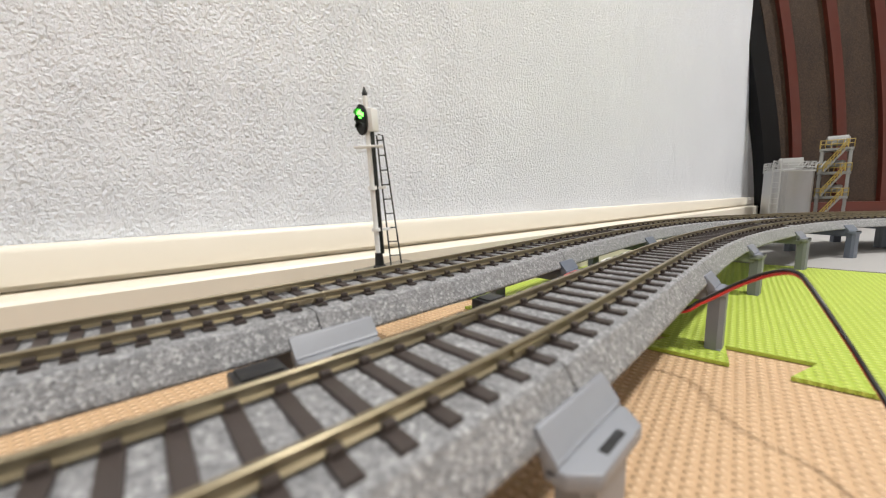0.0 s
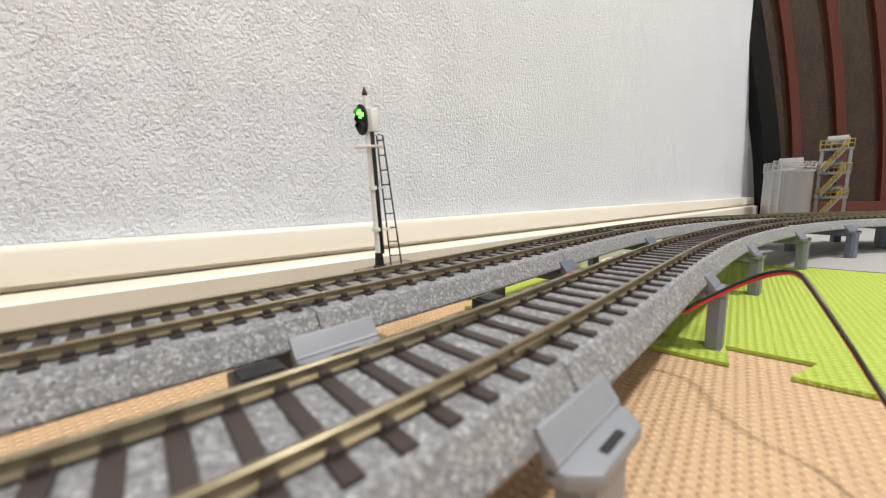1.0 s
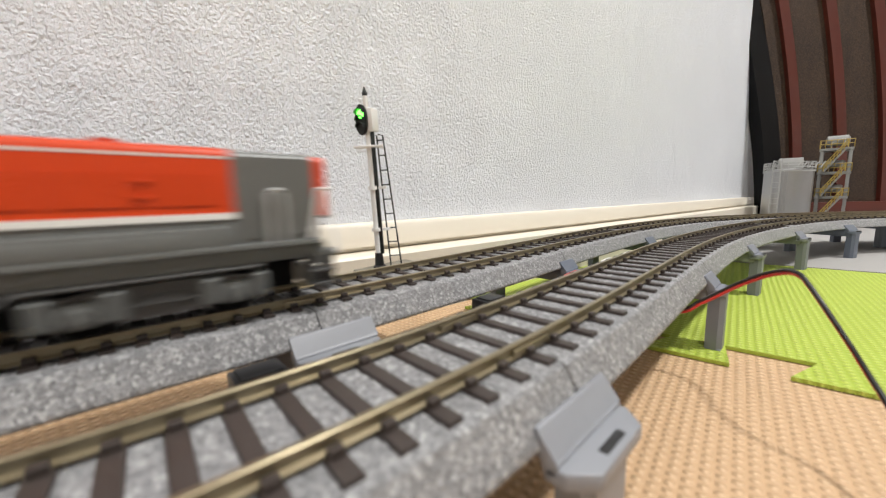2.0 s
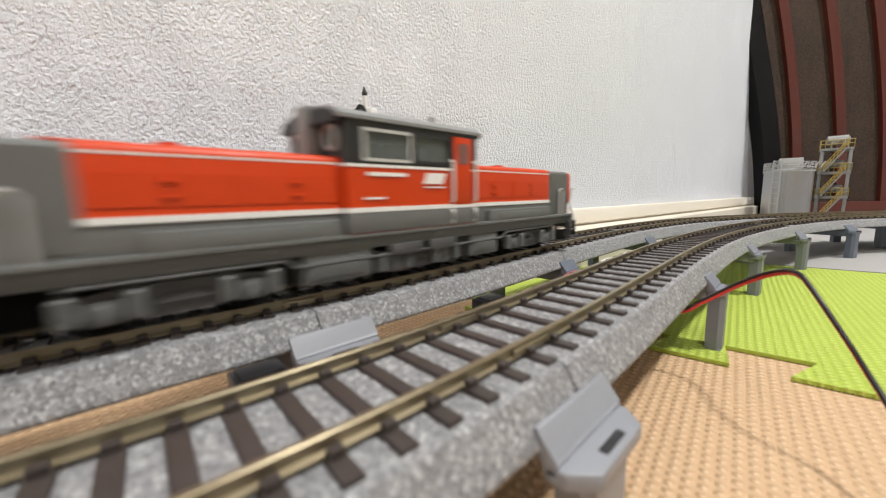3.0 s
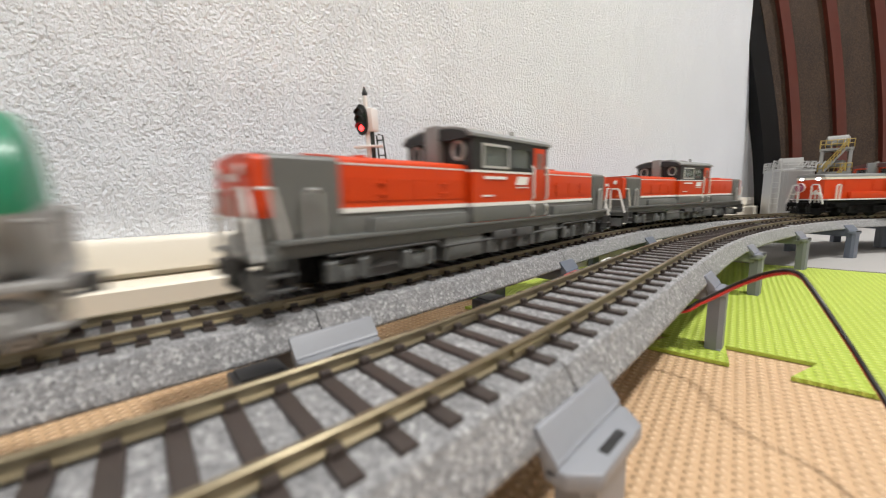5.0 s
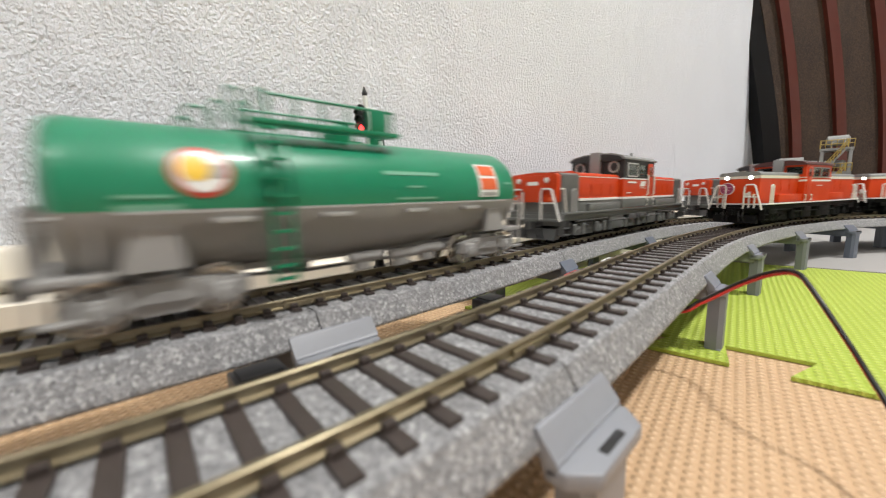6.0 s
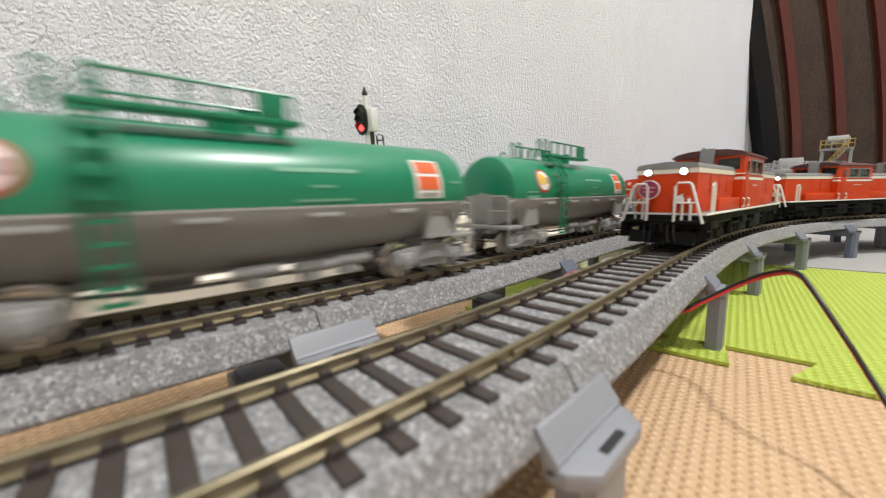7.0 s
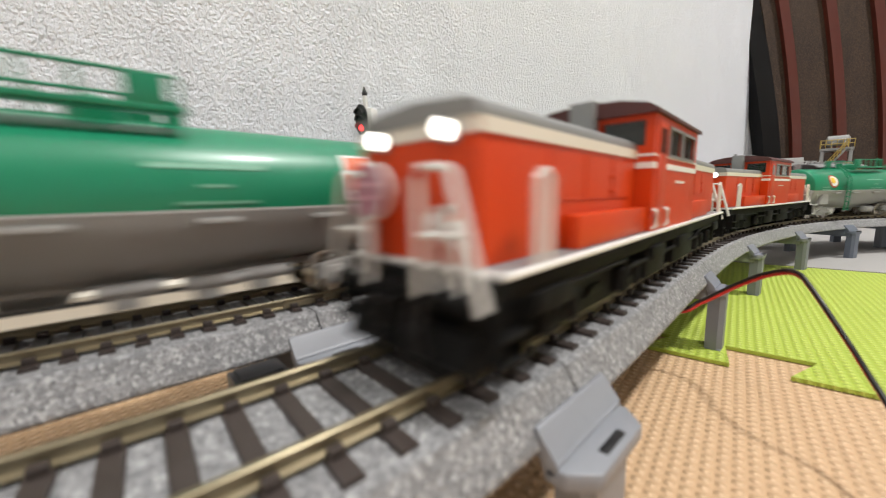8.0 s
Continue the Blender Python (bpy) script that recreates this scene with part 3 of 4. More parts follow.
# ---- model storage tank and stair tower behind the curve ----
def make_storage_tank():
    root = thing("storage_tank", "silver model storage tank with ladder and white top railing", "model tank", at=place(550, 592, 2.2))
    R, H = 29.6, 89.0
    part("shell", disc_stack(bmesh.new(), "z", [(0, R), (H, R), (H + 2, R - 2), (H + 4, 4)], 48), SILVER, root)
    part("rim", disc_stack(bmesh.new(), "z", [(H - 2.5, R + 1.4), (H - 0.6, R + 1.4)], 48), MODELGREY, root)
    for k in range(3):
        a = radians(-141 + 4 * k)
        part("pipe", tube(bmesh.new(), [((R + 0.5) * math.cos(a), (R + 0.5) * math.sin(a), 0), ((R + 0.5) * math.cos(a), (R + 0.5) * math.sin(a), H - 3)], 0.45, 8), SILVER, root)
    rail = bmesh.new()
    ring = [((R + 0.8) * math.cos(2 * math.pi * k / 48), (R + 0.8) * math.sin(2 * math.pi * k / 48)) for k in range(49)]
    for z in (H + 4, H + 8, H + 12):
        tube(rail, [(x, y, z) for x, y in ring], 0.55, 5)
    part("railing", rail, MODELGREY, root)
    for k in range(0, 48, 2):
        x, y = ring[k]
        part("railing_post", tube(bmesh.new(), [(x, y, H - 0.6), (x, y, H + 12)], 0.5, 5), MODELGREY, root)
    lad, a = bmesh.new(), radians(-157)
    c, s = math.cos(a), math.sin(a)
    for e in (-5.0, 5.0):
        tube(lad, [((R + 3) * c - e * s, (R + 3) * s + e * c, 0), ((R + 3) * c - e * s, (R + 3) * s + e * c, H + 16)], 0.9, 6)
    for k in range(13):
        z = 5 + 8.2 * k
        tube(lad, [((R + 3) * c - e * s, (R + 3) * s + e * c, z) for e in (-5.0, 5.0)], 0.7, 5)
    part("ladder", lad, MODELGREY, root)
    part("top_house", new_box(-13, 15, -12, 12, H + 3, H + 19, 0.6, Matrix.Rotation(radians(-40), 4, "Z")), MODELGREY, root)
    for k in range(5):
        part("brace", tube(bmesh.new(), [(-16 + 9 * k, -30, H + 3), (-10 + 9 * k, -30, H + 12)], 0.7, 5), MODELGREY, root)


make_storage_tank()


def make_stair_tower():
    root = thing("stair_tower", "grey model plant tower with yellow stairs and railings", "model tower", at=place(622, 592, 2.2, 0, 0, -47))
    W2, D2, H = 15.5, 12.0, 122.0
    decks = (10.0, 48.0, 86.0, H)
    for x in (-W2, W2):
        for y in (-D2, D2):
            part("post", new_box(x - 2, x + 2, y - 2, y + 2, 0, H - 2, 0.3), TOWERGREY, root)
    for z in decks:
        dk = part("deck", new_box(-W2 - 3, W2 + 3, -D2 - 3, D2 + 3, z - 4, z, 0.4), TOWERGREY, root)
        for side, pts in (("front", [(-W2 - 3, -D2 - 3), (W2 + 3, -D2 - 3)]), ("left", [(-W2 - 3, -D2 - 3), (-W2 - 3, D2 + 3)]), ("right", [(W2 + 3, -D2 - 3), (W2 + 3, D2 + 3)])):
            r = bmesh.new()
            (xa, ya), (xb, yb) = pts
            for h in (6, 12):
                tube(r, [(xa, ya, z + h), (xb, yb, z + h)], 0.6, 5)
            for k in range(7):
                t = k / 6
                tube(r, [(xa + (xb - xa) * t, ya + (yb - ya) * t, z), (xa + (xb - xa) * t, ya + (yb - ya) * t, z + 12)], 0.5, 5)
            part("guard_rail", r, RAILYELLOW, dk, "yellow guard rail")
    for a, b in zip(decks, decks[1:]):
        st = bmesh.new()
        for y in (-D2 - 3.5, -D2 - 9):
            prism(st, [(-13, a), (-10, a), (13, b), (10, b)], "y", y - 0.5, y + 0.5)
        n = 11
        for k in range(n):
            t = (k + 0.5) / n
            box(st, -11.5 + 23 * t - 1.8, -11.5 + 23 * t + 1.8, -D2 - 9, -D2 - 3.5, a + (b - a) * t - 0.4, a + (b - a) * t + 0.4)
        stair = part("stair", st, TOWERGREY, root)
        hr = bmesh.new()
        for h in (6, 11):
            tube(hr, [(-11.5, -D2 - 9.3, a + h), (11.5, -D2 - 9.3, b + h)], 0.7, 5)
        for k in range(8):
            t = k / 7
            tube(hr, [(-11.5 + 23 * t, -D2 - 9.3, a + (b - a) * t), (-11.5 + 23 * t, -D2 - 9.3, a + (b - a) * t + 11)], 0.5, 5)
        part("handrail", hr, RAILYELLOW, stair, "yellow stair handrail")
    for z, r, l in ((48.0, 6, 9), (86.0, 6, 9), (H, 8, 11)):
        part("drum", disc_stack(bmesh.new(), "x", [(-l - 2.5, 4), (-l, r), (l, r), (l + 2.5, 4)], 20, (0, 3, z + 12)), TOWERGREY, root)
        pp = tube(bmesh.new(), [(-6, -9, z), (-6, -9, z + 9), (1, -9, z + 9), (1, -9, z + 13), (8, -9, z + 13), (8, -9, z)], 0.9, 7)
        part("pipe", pp, MODELGREY, root)


make_stair_tower()


# ---- tall cloth screen with wooden stiles behind the models ----
def bowed(bm, x0, x1, y0, y1, z0, z1, tilt=0.0):
    """An upright strip that leans over and bows like the screen's bent frame."""
    rows = 14
    rings = []
    for k in range(rows + 1):
        z = z0 + (z1 - z0) * k / rows
        lean = -62.0 * (max(0.0, z) / 375.0) ** 1.7 - tilt * z
        rings.append([bm.verts.new((x + lean, y, z)) for x, y in ((x0, y0), (x1, y0), (x1, y1), (x0, y1))])
    for a, b in zip(rings, rings[1:]):
        for k in range(4):
            bm.faces.new((a[k], a[(k + 1) % 4], b[(k + 1) % 4], b[k]))
    bm.faces.new(rings[0][::-1]), bm.faces.new(rings[-1])
    return bm


def make_screen():
    root = thing("standing_screen", "tall brown cloth screen with red-brown wooden stiles and black end post", "screen", at=place(572, 664, 2.2))
    part("end_post", bowed(bmesh.new(), 4, 34, -10, 14, 0, 470, 0.05), DARKPOST, root, "black lacquered end post")
    # black strip standing in for the shade in the gap beside the post
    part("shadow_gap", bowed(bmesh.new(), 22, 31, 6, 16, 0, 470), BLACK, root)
    stiles = [(53, 69), (131, 148), (211, 228), (290, 307), (370, 387)]
    edges = [31] + [e for st in stiles for e in st] + [480]
    for a, b in zip(edges[::2], edges[1::2]):
        part("cloth_panel", bowed(bmesh.new(), a - 1, b + 1, 2, 8, 0, 470), SCREENCLOTH, root, "brown woven cloth panel")
    for a, b in stiles:
        part("stile", bowed(bmesh.new(), a, b, -5, 12, 0, 470), REDWOOD, root, "red-brown wooden stile")
    part("bottom_rail", new_box(31, 480, -9, 14, 0, 36, 1.5), REDWOOD, root, "red-brown wooden bottom rail")


make_screen()


# ---- rolling stock: x runs forward, the rail tops lie at z = 0 ----
def crowned(half, z0, z1, crown, corner=2.0):
    """Cross-section of a hood: upright sides, rounded shoulders and a slightly crowned top."""
    pts = [(-half, z0), (-half, z1 - corner)]
    for k in range(1, 5):
        a = math.pi / 2 * k / 4
        pts.append((-half + corner * (1 - math.cos(a)), z1 - corner + corner * math.sin(a)))
    pts.append((0, z1 + crown))
    return pts + [(-y, z) for y, z in pts[-2::-1]]


def wheelset(material, data_cache={}):
    if material not in data_cache:
        bm = bmesh.new()
        for y in (-8.3, 8.3):
            o = 1 if y > 0 else -1
            disc_stack(bm, "y", [(y - 1.3 * o, 6.1), (y - 0.7 * o, 6.0), (y - 0.4 * o, 5.35), (y + 1.3 * o, 5.2), (y + 1.3 * o, 4.5), (y + 0.8 * o, 4.2), (y + 0.8 * o, 1.6), (y + 1.5 * o, 1.2)], 22)
        disc_stack(bm, "y", [(-8, 1.0), (8, 1.0)], 10)
        for k in range(4):
            a = math.pi / 2 * k
            for y in (-9.25, 9.25):
                box(bm, -0.45, 0.45, y - 0.2, y + 0.2, 1.5, 4.3, 0, Matrix.Rotation(a, 4, "Y"))
        data_cache[material] = mesh_of("wheelset", bm, material)
    return data_cache[material]


WHEELS = []


def add_wheels(root, xs, material):
    for x in xs:
        w = new("wheelset", wheelset(material))
        w.parent = root
        w.matrix_basis = place(x, 0, 5.3)
        WHEELS.append((w, root, x))


def bogie(root, cx, base, material, half=12.2, springs=True, boxes=None):
    bm = bmesh.new()
    for y in (-half, half):
        o = 1 if y > 0 else -1
        prism(bm, [(cx - base - 5, 4.6), (cx - base - 5, 8.2), (cx - base + 3, 9.4), (cx + base - 3, 9.4), (cx + base + 5, 8.2), (cx + base + 5, 4.6), (cx + base - 4, 4.2), (cx + base - 6, 2.8), (cx - base + 6, 2.8), (cx - base + 4, 4.2)], "y", y - 0.9, y + 0.9)
    box(bm, cx - 3, cx + 3, -half, half, 4.5, 10.5, 0.3)
    b = part("bogie_frame", bm, material, root)
    for y in (-half, half):
        o = 1 if y > 0 else -1
        for x in (cx - base, cx + base):
            ab = bmesh.new()
            box(ab, x - 2.4, x + 2.4, y + 0.9 * o - 1.3, y + 0.9 * o + 1.3, 3.0, 7.8, 0.4)
            if boxes is not None:
                for e in (-4.8, 4.8):
                    disc_stack(ab, "z", [(3.6, 1.2), (4.0, 1.6), (8.6, 1.6), (9.2, 1.1)], 12, (x + e, y + 1.9 * o, 0))
                    box(ab, x + e - 1.0, x + e + 1.0, y + 0.2 * o - 0.8, y + 0.2 * o + 0.8, 6.6, 9.6, 0.2)
            disc_stack(ab, "y", [(y + 2.0 * o, 1.5), (y + 2.8 * o, 1.3)], 12, (x, 0, 5.3))
            part("axle_box", ab, boxes or material, b)
            if springs:
                sp = bmesh.new()
                for e in (-3.6, 3.6):
                    disc_stack(sp, "z", [(4.6, 1.0), (5.4, 1.2), (6.2, 1.0), (7.0, 1.2), (8.6, 1.0)], 10, (x + e, y + 1.0 * o, 0))
                part("spring", sp, material, b)
        lf = bmesh.new()
        for k in range(4):
            box(lf, cx - 5 + 0.9 * k, cx + 5 - 0.9 * k, y + 1.0 * o - 0.8, y + 1.0 * o + 0.8, 5.4 + 0.5 * k, 5.8 + 0.5 * k)
        part("leaf_spring", lf, material, b)
    return b


def coupler(root, x, material):
    o = 1 if x > 0 else -1
    bm = new_box(min(x, x - 7 * o), max(x, x - 7 * o), -1.3, 1.3, 8.2, 10.6, 0.3)
    prism(bm, [(x - 0.5 * o, -2.4), (x + 3.2 * o, -2.2), (x + 3.6 * o, -0.6), (x + 1.4 * o, 0.2), (x + 3.4 * o, 1.4), (x + 2.6 * o, 2.4), (x - 0.5 * o, 2.2)], "z", 7.4, 11.2)
    part("coupler", bm, material, root)


def rail_loop(bm, x, y0, y1, z0, z1, r=0.5):
    """An upright inverted-U grab rail across y."""
    tube(bm, [(x, y0, z0), (x, y0, z1 - 1), (x, y0 + (1 if y1 > y0 else -1), z1), (x, y1 - (1 if y1 > y0 else -1), z1), (x, y1, z1 - 1), (x, y1, z0)], r, 6)


def side_loop(bm, y, x0, x1, z0, z1, r=0.55):
    tube(bm, [(x0, y, z0), (x0, y, z1 - 1), (x0 + 1, y, z1), (x1 - 1, y, z1), (x1, y, z1 - 1), (x1, y, z0)], r, 6)


def make_loco(name, label, freight, lit_end=0, headmark=False):
    """A centre-cab diesel with two long hoods. freight: grey ends, black window band, grey lower body."""
    root = thing(name, label, "model locomotive", "locomotives")
    low = LOCOGREY if freight else RED
    under = UNDER if freight else UNDERBLACK
    H = 94.0 if freight else 87.0
    tip_len = 17.5 if freight else 15.0
    ends = ((23.4, H, 1), (-H, -27.0, -1)) if freight else ((26.6, H, 1), (-H, -21.6, -1))
    top_z = 36.0 if freight else 38.2
    zb = 22.0 if freight else 15.8
    # frame and running board
    fr = new_box(-H, H, -15.6, 15.6, 11.2, 14.4, 0.4)
    box(fr, -H - 1.5, -H + 0.5, -16.5, 16.5, 9.0, 14.6, 0.3), box(fr, H - 0.5, H + 1.5, -16.5, 16.5, 9.0, 14.6, 0.3)
    part("underframe", fr, low if freight else under, root)
    part("running_board", new_box(-H - 0.5, H + 0.5, -17.0, 17.0, 14.4 if freight else 14.7, 15.6, 0.2), WHITE if not freight else LOCOGREY, root, "white-edged running board" if not freight else "")
    if not freight:
        part("walkway", new_box(-H + 0.2, H - 0.2, -16.2, 16.2, 15.5, 15.75), ROOFGREY, root)
    for x0, x1, o in ends:
        tip = x1 if o > 0 else x0
        a, b = min(tip, tip - tip_len * o), max(tip, tip - tip_len * o)
        inner0, inner1 = (x0, x1 - tip_len) if o > 0 else (x0 + tip_len, x1)
        hw = 14.4 if freight else 12.3
        hood = prism(bmesh.new(), crowned(hw, zb, top_z, 0.9), "x", inner0, inner1)
        body = part("hood", hood, RED, root)
        tipm = LOCOGREY if freight else RED
        endb = prism(bmesh.new(), crowned(hw, 14.4 if freight else zb, top_z - 0.4, 0.8), "x", a, b)
        part("hood_end", endb, tipm, root, "grey end section of the hood" if freight else "")
        if freight:
            part("nose", prism(bmesh.new(), crowned(hw - 0.5, 21.0, 35.3, 0.8), "x", min(tip - 0.5 * o, tip + 3.2 * o), max(tip - 0.5 * o, tip + 3.2 * o)), RED, root, "red rounded nose of the hood")
        if freight:
            part("hood_base", new_box(inner0, inner1, -14.6, 14.6, 14.4, 21.4, 0.2), LOCOGREY, root)
            # pale strip paints the highlight that runs along the hood's shoulder
            part("hood_edge", new_box(inner0, inner1, -14.5, 14.5, 33.7, 34.15), WHITERAIL, root, "pale strip put in as the highlight on the hood's shoulder")
            for y in (-15.4, 15.4):
                part("side_locker", new_box(inner0 + 8, inner1 - 2, y - 1.3, y + 1.3, 14.6, 19.6, 0.3), LOCOGREY, root, "grey equipment locker along the running board")
                part("locker_panel", new_box(inner0 + 14, inner1 - 10, y * 1.085 - 0.15, y * 1.085 + 0.15, 15.6, 18.6, 0.1), LOCOGREY, root)
            part("waist_stripe", new_box(inner0, inner1, -14.95, 14.95, 21.2, 22.5), WHITE, root, "thin white stripe")
            part("number_plate", new_box(min(tip + 3.2 * o, tip + 3.7 * o), max(tip + 3.2 * o, tip + 3.7 * o), -3.2, 3.2, 29.6, 31.4), WHITE, root, "white blank plate")
            part("end_face", new_box(tip + 3.0 if o > 0 else tip - 3.5, tip + 3.5 if o > 0 else tip - 3.0, -11.6, 11.6, 21.0, 34.6, 0.2), RED, root, "red end face")
            for y in (-hw - 0.15, hw + 0.15):
                gr = new_box(a + 1.0, a + 16.5, y - 0.1, y + 0.1, 16.8, 34.4)
                for k in range(11):
                    box(gr, a + 1.2 + 1.4 * k, a + 1.7 + 1.4 * k, y - 0.2, y + 0.2, 17.5, 34.0)
                part("radiator_grille", gr, LOCOGREY, root)
        else:
            top = prism(bmesh.new(), [(y * 1.012, z) for y, z in crowned(12.4, 36.0, 38.5, 0.9)], "x", x0 - (0.5 if o < 0 else 0), x1 + (0.5 if o > 0 else 0))
            part("hood_top", top, ROOFGREY, root, "grey hood top")
            for y in (-12.5, 12.5):
                part("stripe", new_box(x0, x1, y - 0.15, y + 0.15, 33.9, 36.0), CREAM, root, "cream side stripe")
            part("front_stripe", new_box(min(tip, tip + 0.3 * o), max(tip, tip + 0.3 * o), -12.2, 12.2, 33.9, 36.0), CREAM, root, "cream stripe across the hood end")
            for y in (-14.0, 14.0):
                part("side_locker", new_box(x0 if o > 0 else x1 - 34, x0 + 38 if o > 0 else x1, y - 1.4, y + 1.4, 15.7, 21.9, 0.3), RED, root, "red equipment locker along the running board")
        # top hatches and doors on the hood sides
        for k in range(3):
            xa = x0 + 5 + 17 * k + (0 if o > 0 else 8)
            part("roof_hatch", new_box(xa, xa + 13, -5.5, 5.5, top_z + 0.3, top_z + (0.95 if freight else 1.1), 0.2), RED if freight else ROOFGREY, root)
        part("exhaust", disc_stack(bmesh.new(), "z", [(top_z + 0.2, 2.6), (top_z + 2.0, 2.4), (top_z + 2.0, 1.9), (top_z + 1.0, 1.9)], 14, ((x0 + 34) if o > 0 else (x1 - 34), 0, 0)), RED if freight else ROOFGREY, root)
        for y in (-hw - 0.15, hw + 0.15):
            for k in range(4 if freight else 3):
                xa = (inner0 + 1.2 + (12.2 if o < 0 else 12.5) * k) if freight else x0 + 3 + 13.5 * k + (0 if o > 0 else 14)
                part("hood_door", new_box(xa, xa + (11.4 if freight else 12.2), y - 0.08, y + 0.08, zb + 2.2 + (6.5 if not freight else 0), 30.4 if freight else 33.0), RED, root)
                for z in (26.0, 29.0):
                    if k in (0, 2):
                        part("hinge", new_box(xa + 10.5, xa + 13, y - 0.5, y + 0.5, z - 0.3, z + 0.3, 0.1), RED, root)
        # end lamps
        face = tip + (3.2 * o if freight else 0.0)
        for y in (-8.4, 8.4) if freight else (-7.2, 7.2):
            lit = (lit_end == o)
            lb = disc_stack(bmesh.new(), "x", [((face - 1.5 * o), 2.2), ((face + 0.9 * o), 1.9)], 18, (0, y, 34.7 if not freight else 32.0))
            part("lamp_housing", lb, ROOFGREY if not freight else RED, root)
            part("headlamp", disc_stack(bmesh.new(), "x", [(face + 0.8 * o, 1.45), (face + 1.2 * o, 1.3), (face + 1.5 * o, 0.7)], 18, (0, y, 34.7 if not freight else 32.0)), LAMPGLOW if lit else WHITERAIL, root, "lit headlamp" if lit else "")
            tl = disc_stack(bmesh.new(), "x", [(face, 1.2), (face + 1.0 * o, 1.0)], 12, (0, y * 1.25, 22.5))
            part("tail_lamp", tl, FLAGRED, root)
        # white handrails and steps at the end
        hr = bmesh.new()
        xe = tip + 4.4 * o
        top_rail = 27.6 if freight else 29.4
        for o2 in (-1, 1):
            tube(hr, [(xe, 5.6 * o2, 12), (xe, 5.6 * o2, top_rail - 1.6), (xe, 6.4 * o2, top_rail), (xe, 10.6 * o2, top_rail), (xe, 11.6 * o2, top_rail - 0.8), (xe, 16.4 * o2, 11.5)], 0.6, 6)
            tube(hr, [(xe, 5.6 * o2, 20.5), (xe, 13.4 * o2, 20.5)], 0.5, 6)
        part("end_handrail", hr, WHITERAIL, root, "white end handrails")
        for y in (-16.2, 16.2):
            sr = bmesh.new()
            side_loop(sr, y, min(tip - 11 * o, tip - 7.6 * o), max(tip - 11 * o, tip - 7.6 * o), 15.4, top_rail - 0.4, 0.6)
            part("side_handrail", sr, WHITERAIL if not freight else MODELGREY, root, "white side handrail" if not freight else "pale grey side handrail")
            diag = None if not freight else tube(bmesh.new(), [(tip + 3.4 * o, y, 27.5), (tip + 0.5 * o, y, 27.5), (tip - 2.0 * o, y, 16.0)], 0.55, 6)
            if freight:
                part("step_handrail", diag, WHITERAIL, root, "white slanting handrail")
            st = new_box(min(tip - 3 * o, tip + 3 * o), max(tip - 3 * o, tip + 3 * o), y - 1.8, y + 1.8, 4.2, 5.0, 0.1)
            box(st, min(tip - 3 * o, tip + 3 * o), max(tip - 3 * o, tip + 3 * o), y - 1.8, y + 1.8, 7.6, 8.3, 0.1)
            box(st, tip - 2.6, tip - 2.2, y - 1.6, y + 1.6, 4.2, 12), box(st, tip + 2.2, tip + 2.6, y - 1.6, y + 1.6, 4.2, 12)
            part("step", st, UNDER if freight else UNDERBLACK, root)
        plat = new_box(min(tip, tip + 4.5 * o), max(tip, tip + 4.5 * o), -16, 16, 11.2, 12.6, 0.2)
        part("end_platform", plat, under if not freight else LOCOGREY, root)
        pl = bmesh.new()
        for y in (-6, -3.5, 3.5, 6):
            tube(pl, [(tip + 4.4 * o, y, 11), (tip + 5.2 * o, y, 7), (tip + 4.4 * o, y * 1.1, 3.0)], 0.55, 6)
        part("brake_hose", pl, BLACK, root)
        if not freight:
            for y, z1 in ((-11.2, 22), (-8.0, 24), (8.0, 24), (11.2, 22)):
                part("hand_pipe", tube(bmesh.new(), [(tip + 2.6 * o, y, 12), (tip + 2.8 * o, y, z1 - 3), (tip + 2.2 * o, y * 0.9, z1), (tip + 0.2 * o, y * 0.9, z1)], 0.55, 6), WHITERAIL, root, "white upright pipe")
            part("buffer_lamp", disc_stack(bmesh.new(), "x", [(tip, 1.7), (tip + 2.0 * o, 1.6), (tip + 2.4 * o, 0.9)], 16, (0, 6.4, 22.0)), WHITERAIL, root)
        plow = prism(bmesh.new(), [(tip + 1 * o, 2.0), (tip + 4 * o, 2.0), (tip + 2.4 * o, 7.5), (tip + 0.4 * o, 7.5)], "y", -13.5, 13.5)
        part("snow_plough", plow, under, root)
        coupler(root, tip + 5.0 * o, under)
    # cab
    pane = PANE if freight else DARKPANE
    ct = 17.0 if freight else 16.2
    c0, c1 = (-27.0, 23.4) if freight else (-21.5, 26.5)

    def cabpart(name, bm, material, parent, label=""):
        for v in bm.verts:
            v.co.x = c0 + (v.co.x + 22.5) * (c1 - c0) / 45.0
            if v.co.z > 33.5:
                v.co.z = 33.5 + (v.co.z - 33.5) * (1.16 if freight else 1.10)
        return part(name, bm, material, parent, label)

    cab_low = prism(bmesh.new(), [(-ct, 15.6), (-ct, 33.5), (ct, 33.5), (ct, 15.6)], "x", -22.5, 22.5)
    cabpart("cab", cab_low, RED, root)
    if freight:
        cabpart("cab_base", new_box(-22.7, 22.7, -ct - 0.2, ct + 0.2, 15.7, 21.6, 0.2), LOCOGREY, root, "grey lower cab side")
        cabpart("cab_stripe", new_box(-22.75, 22.75, -ct - 0.3, ct + 0.3, 21.2, 22.5), WHITE, root, "thin white stripe")
